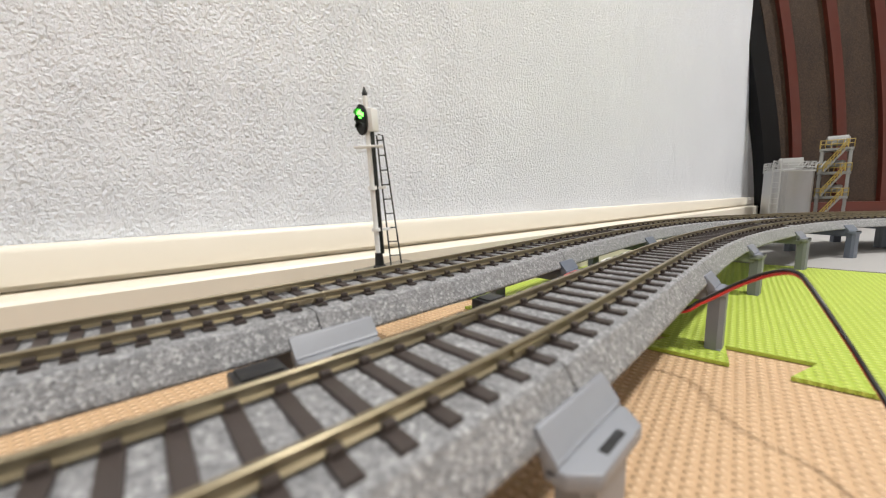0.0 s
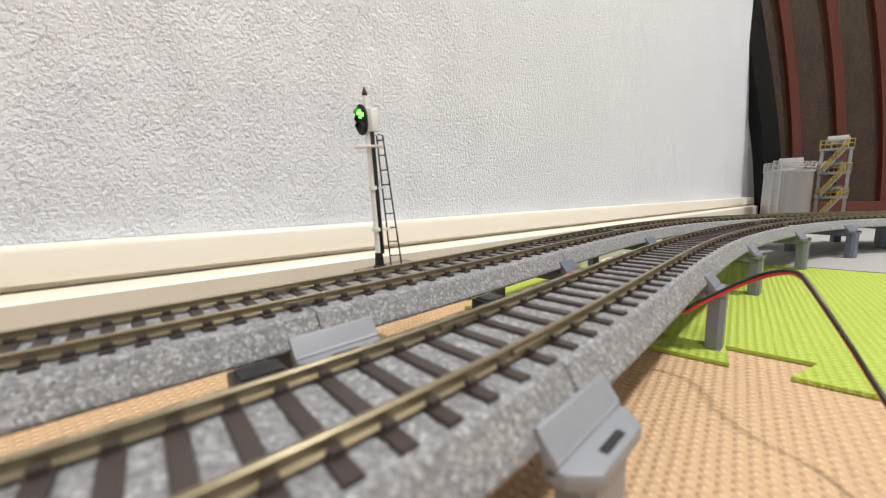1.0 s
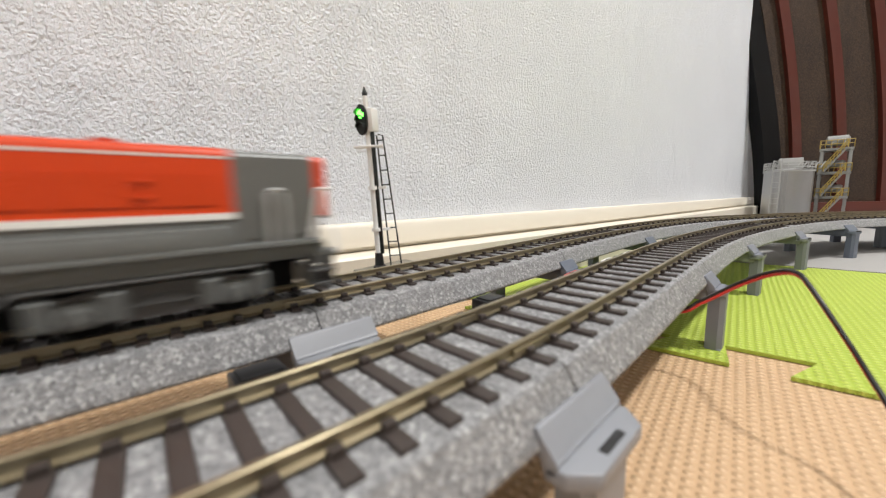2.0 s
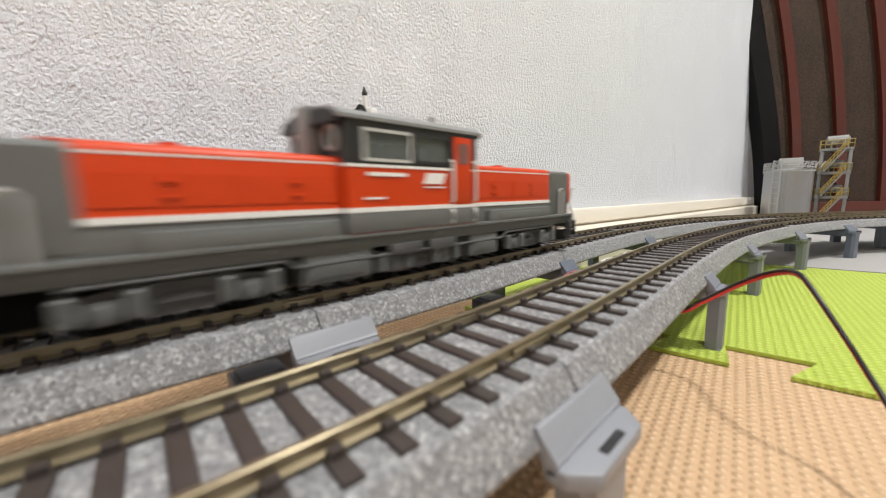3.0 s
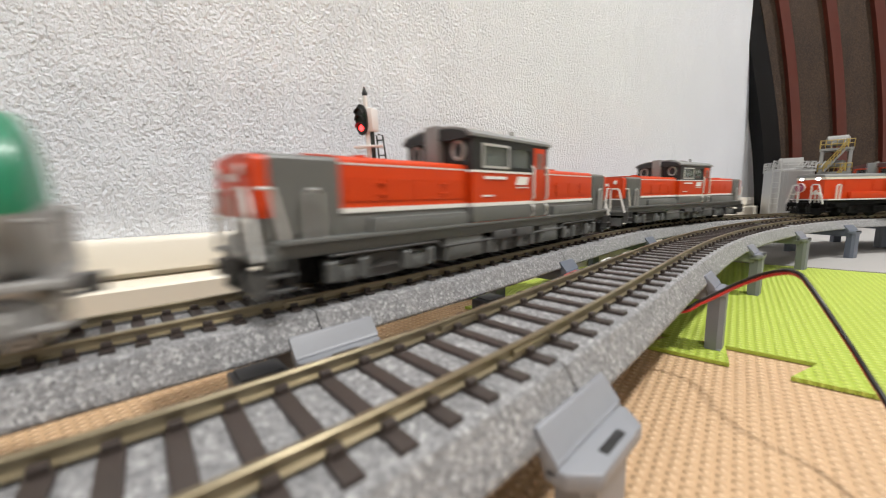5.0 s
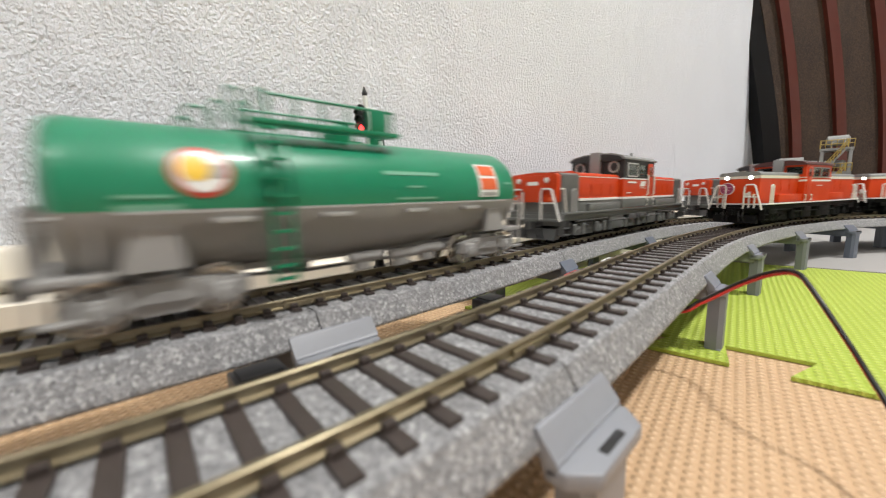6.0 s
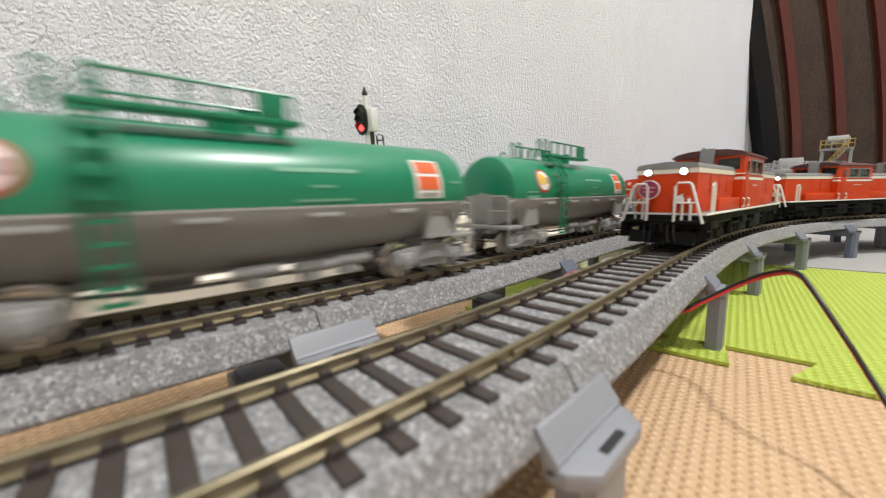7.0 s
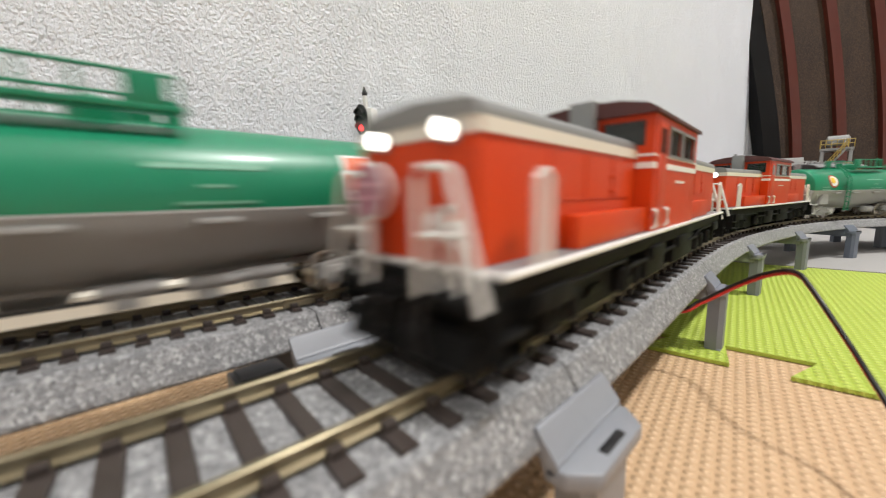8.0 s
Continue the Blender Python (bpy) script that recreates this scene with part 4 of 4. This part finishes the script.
        cabpart("upper_stripe", new_box(-22.7, 22.7, -ct - 0.25, ct + 0.25, 33.2, 33.9), WHITE, root, "thin white stripe")
    else:
        for z, t in ((31.5, 1.5), (34.4, 0.5)):
            cabpart("cab_stripe", new_box(-22.7, 22.7, -ct - 0.2, ct + 0.2, z, z + t), WHITE, root, "white cab stripe")
    upm = CABBLACK if freight else RED
    # window band: pillars, sill and header round real openings
    ub = bmesh.new()
    for y in (-ct, ct):
        o = 1 if y > 0 else -1
        ya, yb = min(y, y - 1.4 * o), max(y, y - 1.4 * o)
        box(ub, -22.5, 22.5, ya, yb, 33.5, 35.0), box(ub, -22.5, 22.5, ya, yb, 41.6, 44.0)
        for xa, xb in ((-22.5, -17.5), (-3.6, -1.9), (10.2, 22.5)):
            box(ub, xa, xb, ya, yb, 35.0, 41.6)
    for x in (-22.5, 21.1):
        box(ub, x, x + 1.4, -ct + 1.4, ct - 1.4, 33.5, 36.8), box(ub, x, x + 1.4, -ct + 1.4, ct - 1.4, 42.4, 45.2)
        wide = (7.4, 14.4) if freight else (4.4, 14.2)
        for ya, yb in ((-ct + 1.4, -wide[1]), (-wide[0], wide[0]), (wide[1], ct - 1.4)):
            box(ub, x, x + 1.4, ya, yb, 36.8, 42.4)
    cabpart("window_band", ub, upm, root, "black window band of the cab" if freight else "")
    cabpart("cab_floor", new_box(-20, 20, -14.6, 14.6, 33.5, 34.4), UNDERBLACK, root)
    if not freight:
        for xa in (-16, 6):
            cabpart("control_desk", new_box(xa, xa + 10, -13.5, 13.5, 34.4, 40.5, 0.3), UNDERBLACK, root, "dark control desk behind the cab windows")
        cabpart("cab_lining", new_box(-20.6, 20.6, -14.6, 14.6, 42.6, 43.2), UNDERBLACK, root)
    for y in (-ct + 0.5, ct - 0.5):
        for xa, xb in ((-17.5, -3.6), (-1.9, 10.2)):
            cabpart("window", new_box(xa, xb, y - 0.2, y + 0.2, 35.0, 41.6), pane, root, "dark cab side window")
            wf = bmesh.new()
            yo = y + (0.75 if y > 0 else -0.75)
            box(wf, xa - 0.4, xb + 0.4, yo - 0.2, yo + 0.2, 41.3, 42.0), box(wf, xa - 0.4, xb + 0.4, yo - 0.2, yo + 0.2, 34.6, 35.3)
            box(wf, xa - 0.4, xa + 0.3, yo - 0.2, yo + 0.2, 35, 41.6), box(wf, xb - 0.3, xb + 0.4, yo - 0.2, yo + 0.2, 35, 41.6)
            bright = freight and xa < -10
            cabpart("window_frame", wf, FRAMESILVER if bright else ROOFGREY if not freight else CABBLACK, root, "bright silver window frame" if bright else "")
    for x in (-22.2, 21.8):
        for y0, y1 in ((-wide[1], -wide[0]), wide):
            cabpart("windscreen", new_box(x, x + 0.4, y0, y1, 36.8, 42.4), pane, root, "dark cab windscreen")
    for y in (-ct - 0.15, ct + 0.15):
        dr = cabpart("door", new_box(12.6, 20.2, y - 0.2, y + 0.2, 16.2 if not freight else 22.2, 42.6, 0.1), RED, root, "red cab door")
        cabpart("door_window", new_box(14.2, 18.6, y - 0.35, y + 0.35, 35.2, 40.8), pane, dr)
        dh = bmesh.new()
        for x in (11.6, 21.4):
            out = y + (0.8 if y > 0 else -0.8)
            for lo, hi in ((16.3, 20.2), (23.2, 35.6)) if freight else ((16.5, 20.8),):
                tube(dh, [(x, y, lo), (x, out, lo + 0.5), (x, out, hi), (x, y, hi + 0.5)], 0.5, 6)
        cabpart("door_handrail", dh, WHITERAIL, root, "white door handrail")
        if freight:
            pl = bmesh.new()
            q = y + (0.12 if y > 0 else -0.12)
            prism(pl, [(0.6, 28.9), (7.8, 28.9), (9.2, 32.2), (2.0, 32.2)], "y", q - 0.1, q + 0.1)
            cabpart("company_plate", pl, WHITE, root, "white slanted plate on the cab side")
            for x0, x1, z0, z1 in ((-17, -5, 30.9, 31.9), (-18, -12, 24.6, 25.2), (1.0, 8.6, 27.7, 28.1)):
                cabpart("lettering_bar", new_box(x0, x1, q - 0.08, q + 0.08, z0, z1), WHITE, root)
        else:
            cabpart("lettering_bar", new_box(-8, 2, y - 0.1, y + 0.1, 28.0, 28.7), WHITERAIL, root)
    roof = prism(bmesh.new(), [(y * (ct + 0.9) / 17.9, z) for y, z in ((-17.9, 43.6), (-17.9, 44.4), (-15.5, 45.8), (-9, 47.0), (0, 47.5), (9, 47.0), (15.5, 45.8), (17.9, 44.4), (17.9, 43.6))], "x", -24.2, 24.2)
    cabpart("cab_roof", roof, ROOFGREY if freight else surface("dull_red_roof", (0.075, 0.020, 0.018), 0.5, vary=0.15), root, "grey curved cab roof" if freight else "dull red curved cab roof")
    for x in (-23.6, 23.6):
        cabpart("exhaust_duct", new_box(x - 2.2, x + 2.2, -3.2, 3.2, 34.0, 47.9, 0.5), ROOFGREY, root, "grey upright duct")
        o = 1 if x > 0 else -1
        for y in (-11, 11) if freight else ():
            port = cabpart("round_port", disc_stack(bmesh.new(), "x", [(22.3 * o, 3.1), (23.3 * o, 3.1), (23.5 * o, 2.7), (23.3 * o, 2.3), (22.9 * o, 2.2)], 24, (0, y, 39.9)), MODELGREY, root, "pale ringed round port")
            cabpart("port_glass", disc_stack(bmesh.new(), "x", [(22.6 * o, 2.2), (23.05 * o, 2.15)], 24, (0, y, 39.9)), BLACK, port)
        if freight:
            gable = [(y * (ct + 0.2) / 17.9, z) for y, z in ((-17.2, 43.0), (-17.2, 44.1), (-15.2, 45.3), (-9, 46.4), (0, 46.9), (9, 46.4), (15.2, 45.3), (17.2, 44.1), (17.2, 43.0))]
            cabpart("gable_plate", prism(bmesh.new(), gable, "x", min(22.4 * o, 24.5 * o), max(22.4 * o, 24.5 * o)), CABBLACK, root, "black cab end under the roof edge")
    for x in (-12, 4):
        cabpart("roof_vent", new_box(x, x + 8, -4, 4, 47.0, 48.4, 0.4), ROOFGREY, root)
    cabpart("whistle", disc_stack(bmesh.new(), "z", [(46.5, 0.8), (49.6, 0.7)], 10, (14, -5, 0)), ROOFGREY, root)
    if headmark:
        x = 87.0 * headmark
        hm = disc_stack(bmesh.new(), "x", [(x + 3.9 * headmark, 4.1), (x + 4.7 * headmark, 4.1)], 32, (0, -5.2, 26.6))
        disk = part("headmark", hm, PINK, root, "round purple-red headmark")
        part("headmark_rim", disc_stack(bmesh.new(), "x", [(x + 3.7 * headmark, 4.5), (x + 4.5 * headmark, 4.5)], 32, (0, -5.2, 26.6)), WHITERAIL, disk, "pale rim")
        for z, w in ((27.6, 2.6), (25.6, 2.0)):
            part("lettering_bar", new_box(min(x + 4.6 * headmark, x + 4.85 * headmark), max(x + 4.6 * headmark, x + 4.85 * headmark), -5.2 - w, -5.2 + w, z - 0.3, z + 0.3), surface("pale_pink_print", (0.6, 0.3, 0.38), 0.4), disk)
    # running gear
    spots = ((63, 12.5, 2), (0, 10.5, 2), (-63, 12.5, 2)) if freight else ((52, 17.0, 3), (-56, 12.0, 2))
    for cx, base, axles in spots:
        bogie(root, cx, base, under, springs=cx != 0, boxes=LOCOGREY if freight else under)
        add_wheels(root, (cx - base, cx, cx + base) if axles == 3 else (cx - base, cx + base), UNDERBLACK)
    for x0, x1 in ((22, 38), (-39, -19)) if freight else ((6, 24), (-32, -4)):
        part("fuel_tank", new_box(x0, x1, -15.2, 15.2, 3.4, 11.4, 0.6), LOCOGREY if freight else under, root)
        if freight:
            for y in (-15.3, 15.3):
                part("tank_panel", new_box(x0 + 2.5, x1 - 2.5, y - 0.2, y + 0.2, 4.8, 9.4, 0.1), LOCOGREY, root)
    # black box added as a dark backing, so the bogies stand out
    part("keel", new_box(-H + 3, H - 3, -7.0, 7.0, 3.2, 11.3, 0.4), UNDERBLACK, root, "black backing box behind the bogies")
    k = H / 98.0
    for y in (-15.2, 15.2):
        for xa in ((-14, 2) if freight else (-90, -20, 12, 76)):
            part("side_box", new_box(xa * k, xa * k + 12, y - 1.2, y + 1.2, 8.2, 11.6, 0.3), under, root)
        part("air_pipe", tube(bmesh.new(), [(-84 * k, y, 10.6), (-45 * k, y, 10.6), (-42 * k, y, 8.6), (42 * k, y, 8.6), (45 * k, y, 10.6), (84 * k, y, 10.6)], 0.5, 6), under, root)
    if not freight:
        # this type's body is a little lower
        for ob in root.children_recursive:
            if not ob.name.startswith('wheelset'):
                for v in ob.data.vertices:
                    if v.co.z > 0.0158:
                        v.co.z = 0.0158 + (v.co.z - 0.0158) * 0.95
    return root


def on_tank(x, phi, lift, radius=15.7, zc=26.0):
    """A point on the tank's barrel: phi degrees up from the side that faces -y."""
    a = radians(phi)
    return (x, -(radius + lift) * math.cos(a), zc + (radius + lift) * math.sin(a))


def strips(bm, x0, x1, h0, h1, side, lift):
    """A rectangle bent round the barrel as one thin plate."""
    n = max(2, int((h1 - h0) / 1.2))
    hs = [h0 + (h1 - h0) * k / n for k in range(n + 1)]
    return wrapped_rows(bm, [(x0, x1, h) for h in hs], side, lift)


def wrapped_rows(bm, rows, side, lift):
    def put(x, h, l):
        q = on_tank(x, h / 15.7 * 57.3, l)
        return bm.verts.new((q[0], q[1] * side, q[2]))
    top = [(put(a, h, lift), put(b, h, lift)) for a, b, h in rows]
    low = [(put(a, h, lift - 0.25), put(b, h, lift - 0.25)) for a, b, h in rows]
    for k in range(len(rows) - 1):
        bm.faces.new((top[k][0], top[k][1], top[k + 1][1], top[k + 1][0]))
        bm.faces.new((low[k][0], low[k + 1][0], low[k + 1][1], low[k][1]))
        for e in (0, 1):
            bm.faces.new((top[k][e], top[k + 1][e], low[k + 1][e], low[k][e]))
    for k in (0, -1):
        bm.faces.new((top[k][0], low[k][0], low[k][1], top[k][1]))
    return bm


def round_patch(bm, cx, ch, r, side, lift):
    rows = []
    for k in range(-8, 9):
        a = math.pi / 2 * k / 8 * 0.985
        rows.append((cx - r * math.cos(a), cx + r * math.cos(a), ch + r * math.sin(a)))
    return wrapped_rows(bm, rows, side, lift)


def tank_section(x):
    """Radius above and below the barrel's axis: the belly deepens to the middle, the ends are domed."""
    e = abs(x)
    dome = 1.0
    if e > 61.8:
        dome = max(0.0, 1 - ((e - 61.8) / 4.5) ** 3.0) ** 0.5
    belly = 15.7 + 2.6 * max(0.0, 1 - e / 48.0)
    return 15.7 * max(dome, 0.02), belly * max(dome, 0.02)


def barrel(a0, a1, n):
    half = [12, 24, 37, 48, 61.8, 63.8, 65.0, 65.7, 66.15, 66.3]
    xs = [-x for x in half[::-1]] + [0] + half
    bm, rings = bmesh.new(), []
    for x in xs:
        up, dn = tank_section(x)
        ring = []
        for k in range(n + 1):
            a = radians(a0 + (a1 - a0) * k / n)
            r = up if math.sin(a) >= 0 else dn
            ring.append(bm.verts.new((x, -15.7 / 15.7 * up * math.cos(a), 26.0 + r * math.sin(a))))
        rings.append(ring)
    for a, b in zip(rings, rings[1:]):
        for k in range(n):
            bm.faces.new((a[k], a[k + 1], b[k + 1], b[k]))
    return bm


def make_tank_wagon():
    root = thing("tank_wagon", "green and grey bogie tank wagon with roof walkway", "model wagon", "tank wagons")
    part("tank_top", barrel(-9, 189, 34), TANKGREEN, root, "glossy green upper tank")
    part("tank_belly", barrel(189, 351, 26), TANKGREY, root, "grey tank belly")
    for sd in (1, -1):
        edge = bmesh.new()
        box(edge, -56, 56, -16.6 * sd - 0.3, -16.6 * sd + 0.3, 22.6, 23.4, 0.15)
        part("seam", edge, TANKGREY, root)
        for x in (-37, -13, 13, 37):
            part("bracket", new_box(x - 4, x + 4, -15.6 * sd - 1.2, -15.6 * sd + 1.2, 20.4, 21.6, 0.2), TANKGREY, root)
        em = part("emblem", round_patch(bmesh.new(), -42.0 * sd, 5.2, 5.5, sd, 0.20), EMBLEMRED, root, "round red, white and yellow emblem")
        part("emblem_field", round_patch(bmesh.new(), -42.0 * sd, 5.2, 4.4, sd, 0.38), WHITE, em)
        part("emblem_shape", round_patch(bmesh.new(), -43.2 * sd, 5.6, 2.7, sd, 0.56), YELLOW, em)
        part("emblem_bar", strips(bmesh.new(), -42.0 * sd - 1.0, -42.0 * sd + 4.0, 3.6, 6.4, sd, 0.50), TANKGREY, em)
        fl = part("flag_sign", strips(bmesh.new(), 47.5 * sd - 5.2, 47.5 * sd + 5.2, -1.4, 11.0, sd, 0.20), WHITE, root, "orange-red and white square sign")
        part("flag_upper", strips(bmesh.new(), 47.5 * sd - 4.2, 47.5 * sd + 4.2, 6.3, 10.2, sd, 0.40), FLAGRED, fl)
        part("flag_lower", strips(bmesh.new(), 47.5 * sd - 4.2, 47.5 * sd + 4.2, 1.2, 5.2, sd, 0.40), FLAGRED, fl)
        part("flag_note", strips(bmesh.new(), 47.5 * sd - 3.8, 47.5 * sd + 3.8, -1.0, 0.3, sd, 0.40), TANKGREY, fl)
        for x0, x1, h0, h1 in ((2, 23, 5.6, 6.7), (10, 16, 1.8, 2.4), (6, 21, -1.6, -1.0), (-56, -46, -2.6, -1.4), (-56, -47, -0.2, 0.4), (57, 61, 3.2, 3.9)):
            part("lettering_bar", strips(bmesh.new(), min(x0 * sd, x1 * sd), max(x0 * sd, x1 * sd), h0, h1, sd, 0.18), surface("pale_green_print", (0.17, 0.40, 0.28), 0.45) if "pale_green_print" not in bpy.data.materials else bpy.data.materials["pale_green_print"], root)
        # side ladder
        lad = bmesh.new()
        for x in (-30.3 * sd, -25.6 * sd):
            tube(lad, [(x, -10.5 * sd, 43.4), (x, -14.5 * sd, 39.5), (x, -17.8 * sd, 33), (x, -18.4 * sd, 24), (x, -17.6 * sd, 6.5)], 0.5, 6)
        for z, y in ((41.5, 12.6), (37.8, 15.8), (34, 17.4), (30, 18.0), (26, 18.3), (22, 18.3), (18, 18.1), (14, 17.9), (10, 17.7), (7, 17.6)):
            box(lad, min(-30.3 * sd, -25.6 * sd), max(-30.3 * sd, -25.6 * sd), -y * sd - 0.7, -y * sd + 0.7, z - 0.35, z + 0.35)
        part("ladder", lad, TANKGREEN, root, "green side ladder")
        # roof walkway rails
        gr = bmesh.new()
        for z in (49.6,):
            tube(gr, [(-27, -10.2 * sd, z), (9, -10.2 * sd, z)], 0.42, 6)
        for x in (-27, -20, -13, -6, 1, 9):
            tube(gr, [(x, -10.2 * sd, 43.0), (x, -10.2 * sd, 49.6)], 0.42, 6)
        part("walkway_rail", gr, TANKGREEN, root, "green walkway railing")
        for x0, x1, z0, z1 in ((-34.5, -31.5, 42.6, 50.4), (-28.5, -25.5, 43.0, 51.0), (-42.5, -38.5, 40.6, 45.2)):
            hoop = bmesh.new()
            side_loop(hoop, -7.4 * sd, x0, x1, z0, z1, 0.4)
            part("grab_hoop", hoop, TANKGREEN, root, "green grab hoop at the ladder top")
        part("walkway", new_box(-31, 10, -10.8 * sd - 1.6, -10.8 * sd + 3.4, 42.4, 43.6, 0.2) if sd > 0 else new_box(-31, 10, 10.8 - 3.4, 10.8 + 1.6, 42.4, 43.6, 0.2), TANKGREEN, root, "green roof walkway")
        # end saddles and platforms
        for o in (1, -1):
            sdl = prism(bmesh.new(), [(o * 46, 12.0), (o * 57, 12.0), (o * 54, 20.2), (o * 47.5, 20.2)], "y", -14.4 * sd - 0.8, -14.4 * sd + 0.8)
            part("saddle_plate", sdl, BOGIEGREY, root, "pale grey saddle plate")
    part("placard", new_box(1.0, 7.0, -10.6, -10.1, 43.5, 49.5, 0.1), TANKGREEN, root)
    part("placard", new_box(1.0, 7.0, 10.1, 10.6, 43.5, 49.5, 0.1), TANKGREEN, root)
    hatch = bmesh.new()
    disc_stack(hatch, "z", [(40.5, 4.6), (45.2, 4.6), (45.6, 4.0), (46.6, 1.0)], 20, (-4, 0, 0))
    part("hatch", hatch, TANKGREEN, root, "green filler hatch")
    hatch = bmesh.new()
    disc_stack(hatch, "z", [(40.5, 2.0), (46.5, 2.0), (46.9, 1.2)], 14, (9, 0, 0))
    part("safety_valve", hatch, TANKGREEN, root)
    sill = new_box(-68, -45, -6, 6, 9.0, 12.2, 0.3)
    box(sill, 45, 68, -6, 6, 9.0, 12.2, 0.3), box(sill, -49, 49, -2.2, 2.2, 7.6, 9.4, 0.2)
    part("centre_sill", sill, BOGIEGREY, root)
    for o in (1, -1):
        part("end_platform", new_box(min(o * 57.5, o * 68.5), max(o * 57.5, o * 68.5), -15.0, 15.0, 11.0, 12.4, 0.2), BOGIEGREY, root)
        for y0, y1 in ((-14.4, -5.0), (5.0, 14.4)):
            er = bmesh.new()
            rail_loop(er, o * 67.8, y0, y1, 12.0, 24.5, 0.45)
            tube(er, [(o * 67.8, y0, 18.5), (o * 67.8, y1, 18.5)], 0.4, 6)
            part("end_railing", er, BOGIEGREY, root, "grey end platform railing")
        for y in (-14.4, 14.4):
            part("side_railing", (lambda q: (side_loop(q, y, min(o * 59.5, o * 67.4), max(o * 59.5, o * 67.4), 12.0, 22.5, 0.42), q)[1])(bmesh.new()), BOGIEGREY, root)
        for y in (-14.6, 14.6):
            st = new_box(min(o * 62, o * 68), max(o * 62, o * 68), y - 1.2, y + 1.2, 4.2, 5.0, 0.1)
            for x in (62.3, 67.7):
                box(st, o * x - 0.3, o * x + 0.3, y - 0.4, y + 0.4, 4.6, 11.2)
            part("step", st, BOGIEGREY, root)
        bogie(root, o * 50, 10.5, BOGIEGREY, 12.0)
        add_wheels(root, (o * 50 - 10.5, o * 50 + 10.5), STEEL)
        coupler(root, o * 68.8, UNDER)
    for xa, h in ((-6, 6.8), (8, 6.2), (19, 6.6)):
        bx = new_box(xa, xa + 5, -11.0, -8.0, h - 2.4, h + 1.8, 0.4)
        disc_stack(bx, "x", [(xa - 2, 1.6), (xa + 9, 1.6)], 12, (0, -10, h + 1.4))
        part("brake_gear", bx, BOGIEGREY, root)
    part("air_cylinder", disc_stack(bmesh.new(), "x", [(-24, 1), (-23, 2.6), (-12, 2.6), (-11, 1)], 16, (0, 9, 6.2)), BOGIEGREY, root)
    part("air_pipe", tube(bmesh.new(), [(-46, -6, 8.2), (-20, -8, 6.4), (20, -8, 6.4), (46, -6, 8.2)], 0.5, 6), UNDER, root)
    return root


LEAD = make_loco("diesel_locomotive", "red-orange and grey centre-cab diesel locomotive on the outer track", True)
FOLLOW = make_loco("diesel_locomotive", "red-orange and grey diesel locomotive coupled before the tank wagons", True)
ONCOMING = make_loco("diesel_locomotive", "red diesel locomotive with lit headlamps and round headmark", False, 1, 1)
ONCOMING_TWO = make_loco("diesel_locomotive", "red diesel locomotive with white stripes coupled behind another", False, 1)


def copy_wagon(wagon):
    other = copy_thing(wagon, Matrix())
    for a, b in zip(wagon.children_recursive, other.children_recursive):
        if a.name.startswith("wheelset"):
            WHEELS.append((b, other, a.matrix_basis.translation.x / MM))
    return other


WAGONS = [make_tank_wagon()]
for k in range(4):
    WAGONS.append(copy_wagon(WAGONS[0]))

# ---- what moves ----
# running speed along each line (distance in mm, mm per second) and the time at which each vehicle's middle passes distance 0
OUTER_PACE = ([-400, -160, -120, -80, -40, 0, 40, 80, 120, 160, 200, 240, 300, 400, 1400], [152, 152, 141, 132, 127, 124, 125, 129, 136, 147, 158, 163, 158, 150, 150])
INNER_PACE = ([-300, 0, 280, 560, 1500], [160, 158, 150, 141, 141])
OUTER_TIMES = [2.84, 4.458, 5.968, 7.203, 8.385]
INNER_TIMES = [8.472, 9.908, 11.03, 12.13]


def pace_table(pace):
    s = np.arange(-1400.0, 2200.0, 1.0)
    tt = np.concatenate([[0], np.cumsum(1.0 / np.interp(s[:-1], *pace))])
    return s, tt - np.interp(0.0, s, tt)


OUTER_TRAIN = [LEAD, FOLLOW, WAGONS[0], WAGONS[1], WAGONS[2]]
INNER_TRAIN = [ONCOMING, ONCOMING_TWO, WAGONS[3], WAGONS[4]]
REACH = {LEAD: 60.0, FOLLOW: 60.0, ONCOMING: 54.0, ONCOMING_TWO: 54.0}
for wagon in WAGONS:
    REACH[wagon] = 50.0


def vehicle_pose(track, c, reach, way):
    """Both bogies of the vehicle stand on the track."""
    xa, ya, _ = on_line(track, c - reach)
    xb, yb, _ = on_line(track, c + reach)
    turn = math.degrees(math.atan2((yb - ya) * way, (xb - xa) * way))
    return place((xa + xb) / 2, (ya + yb) / 2, RAIL, 0, 0, turn)


def motions():
    ran = {}
    for track, train, pace, times, way in ((OUTER, OUTER_TRAIN, OUTER_PACE, OUTER_TIMES, 1), (INNER, INNER_TRAIN, INNER_PACE, INNER_TIMES, -1)):
        dist, took = pace_table(pace)
        for v, passes in zip(train, times):
            ran[v] = [(k / 30, float(np.interp((k / 30 - passes) * way, took, dist))) for k in range(241)]
            walk(v, [(t, vehicle_pose(track, c, REACH[v], way)) for t, c in ran[v][::3]])
    # wheels roll with the distance run
    for w, root, x in WHEELS:
        rows = ran[root]
        walk(w, [(t, place(x, 0, 5.3) @ Matrix.Rotation(abs(c - rows[0][1]) / 5.3, 4, "Y")) for t, c in rows])
    # the added disc moves from red lens to green as the train comes by
    up, down = place(0, 0, 58.4), place(0, 0, 53.4)
    walk(LENS_COVER, [(0.0, down), (2.0, down), (2.1, up), (8.0, up)])


motions()
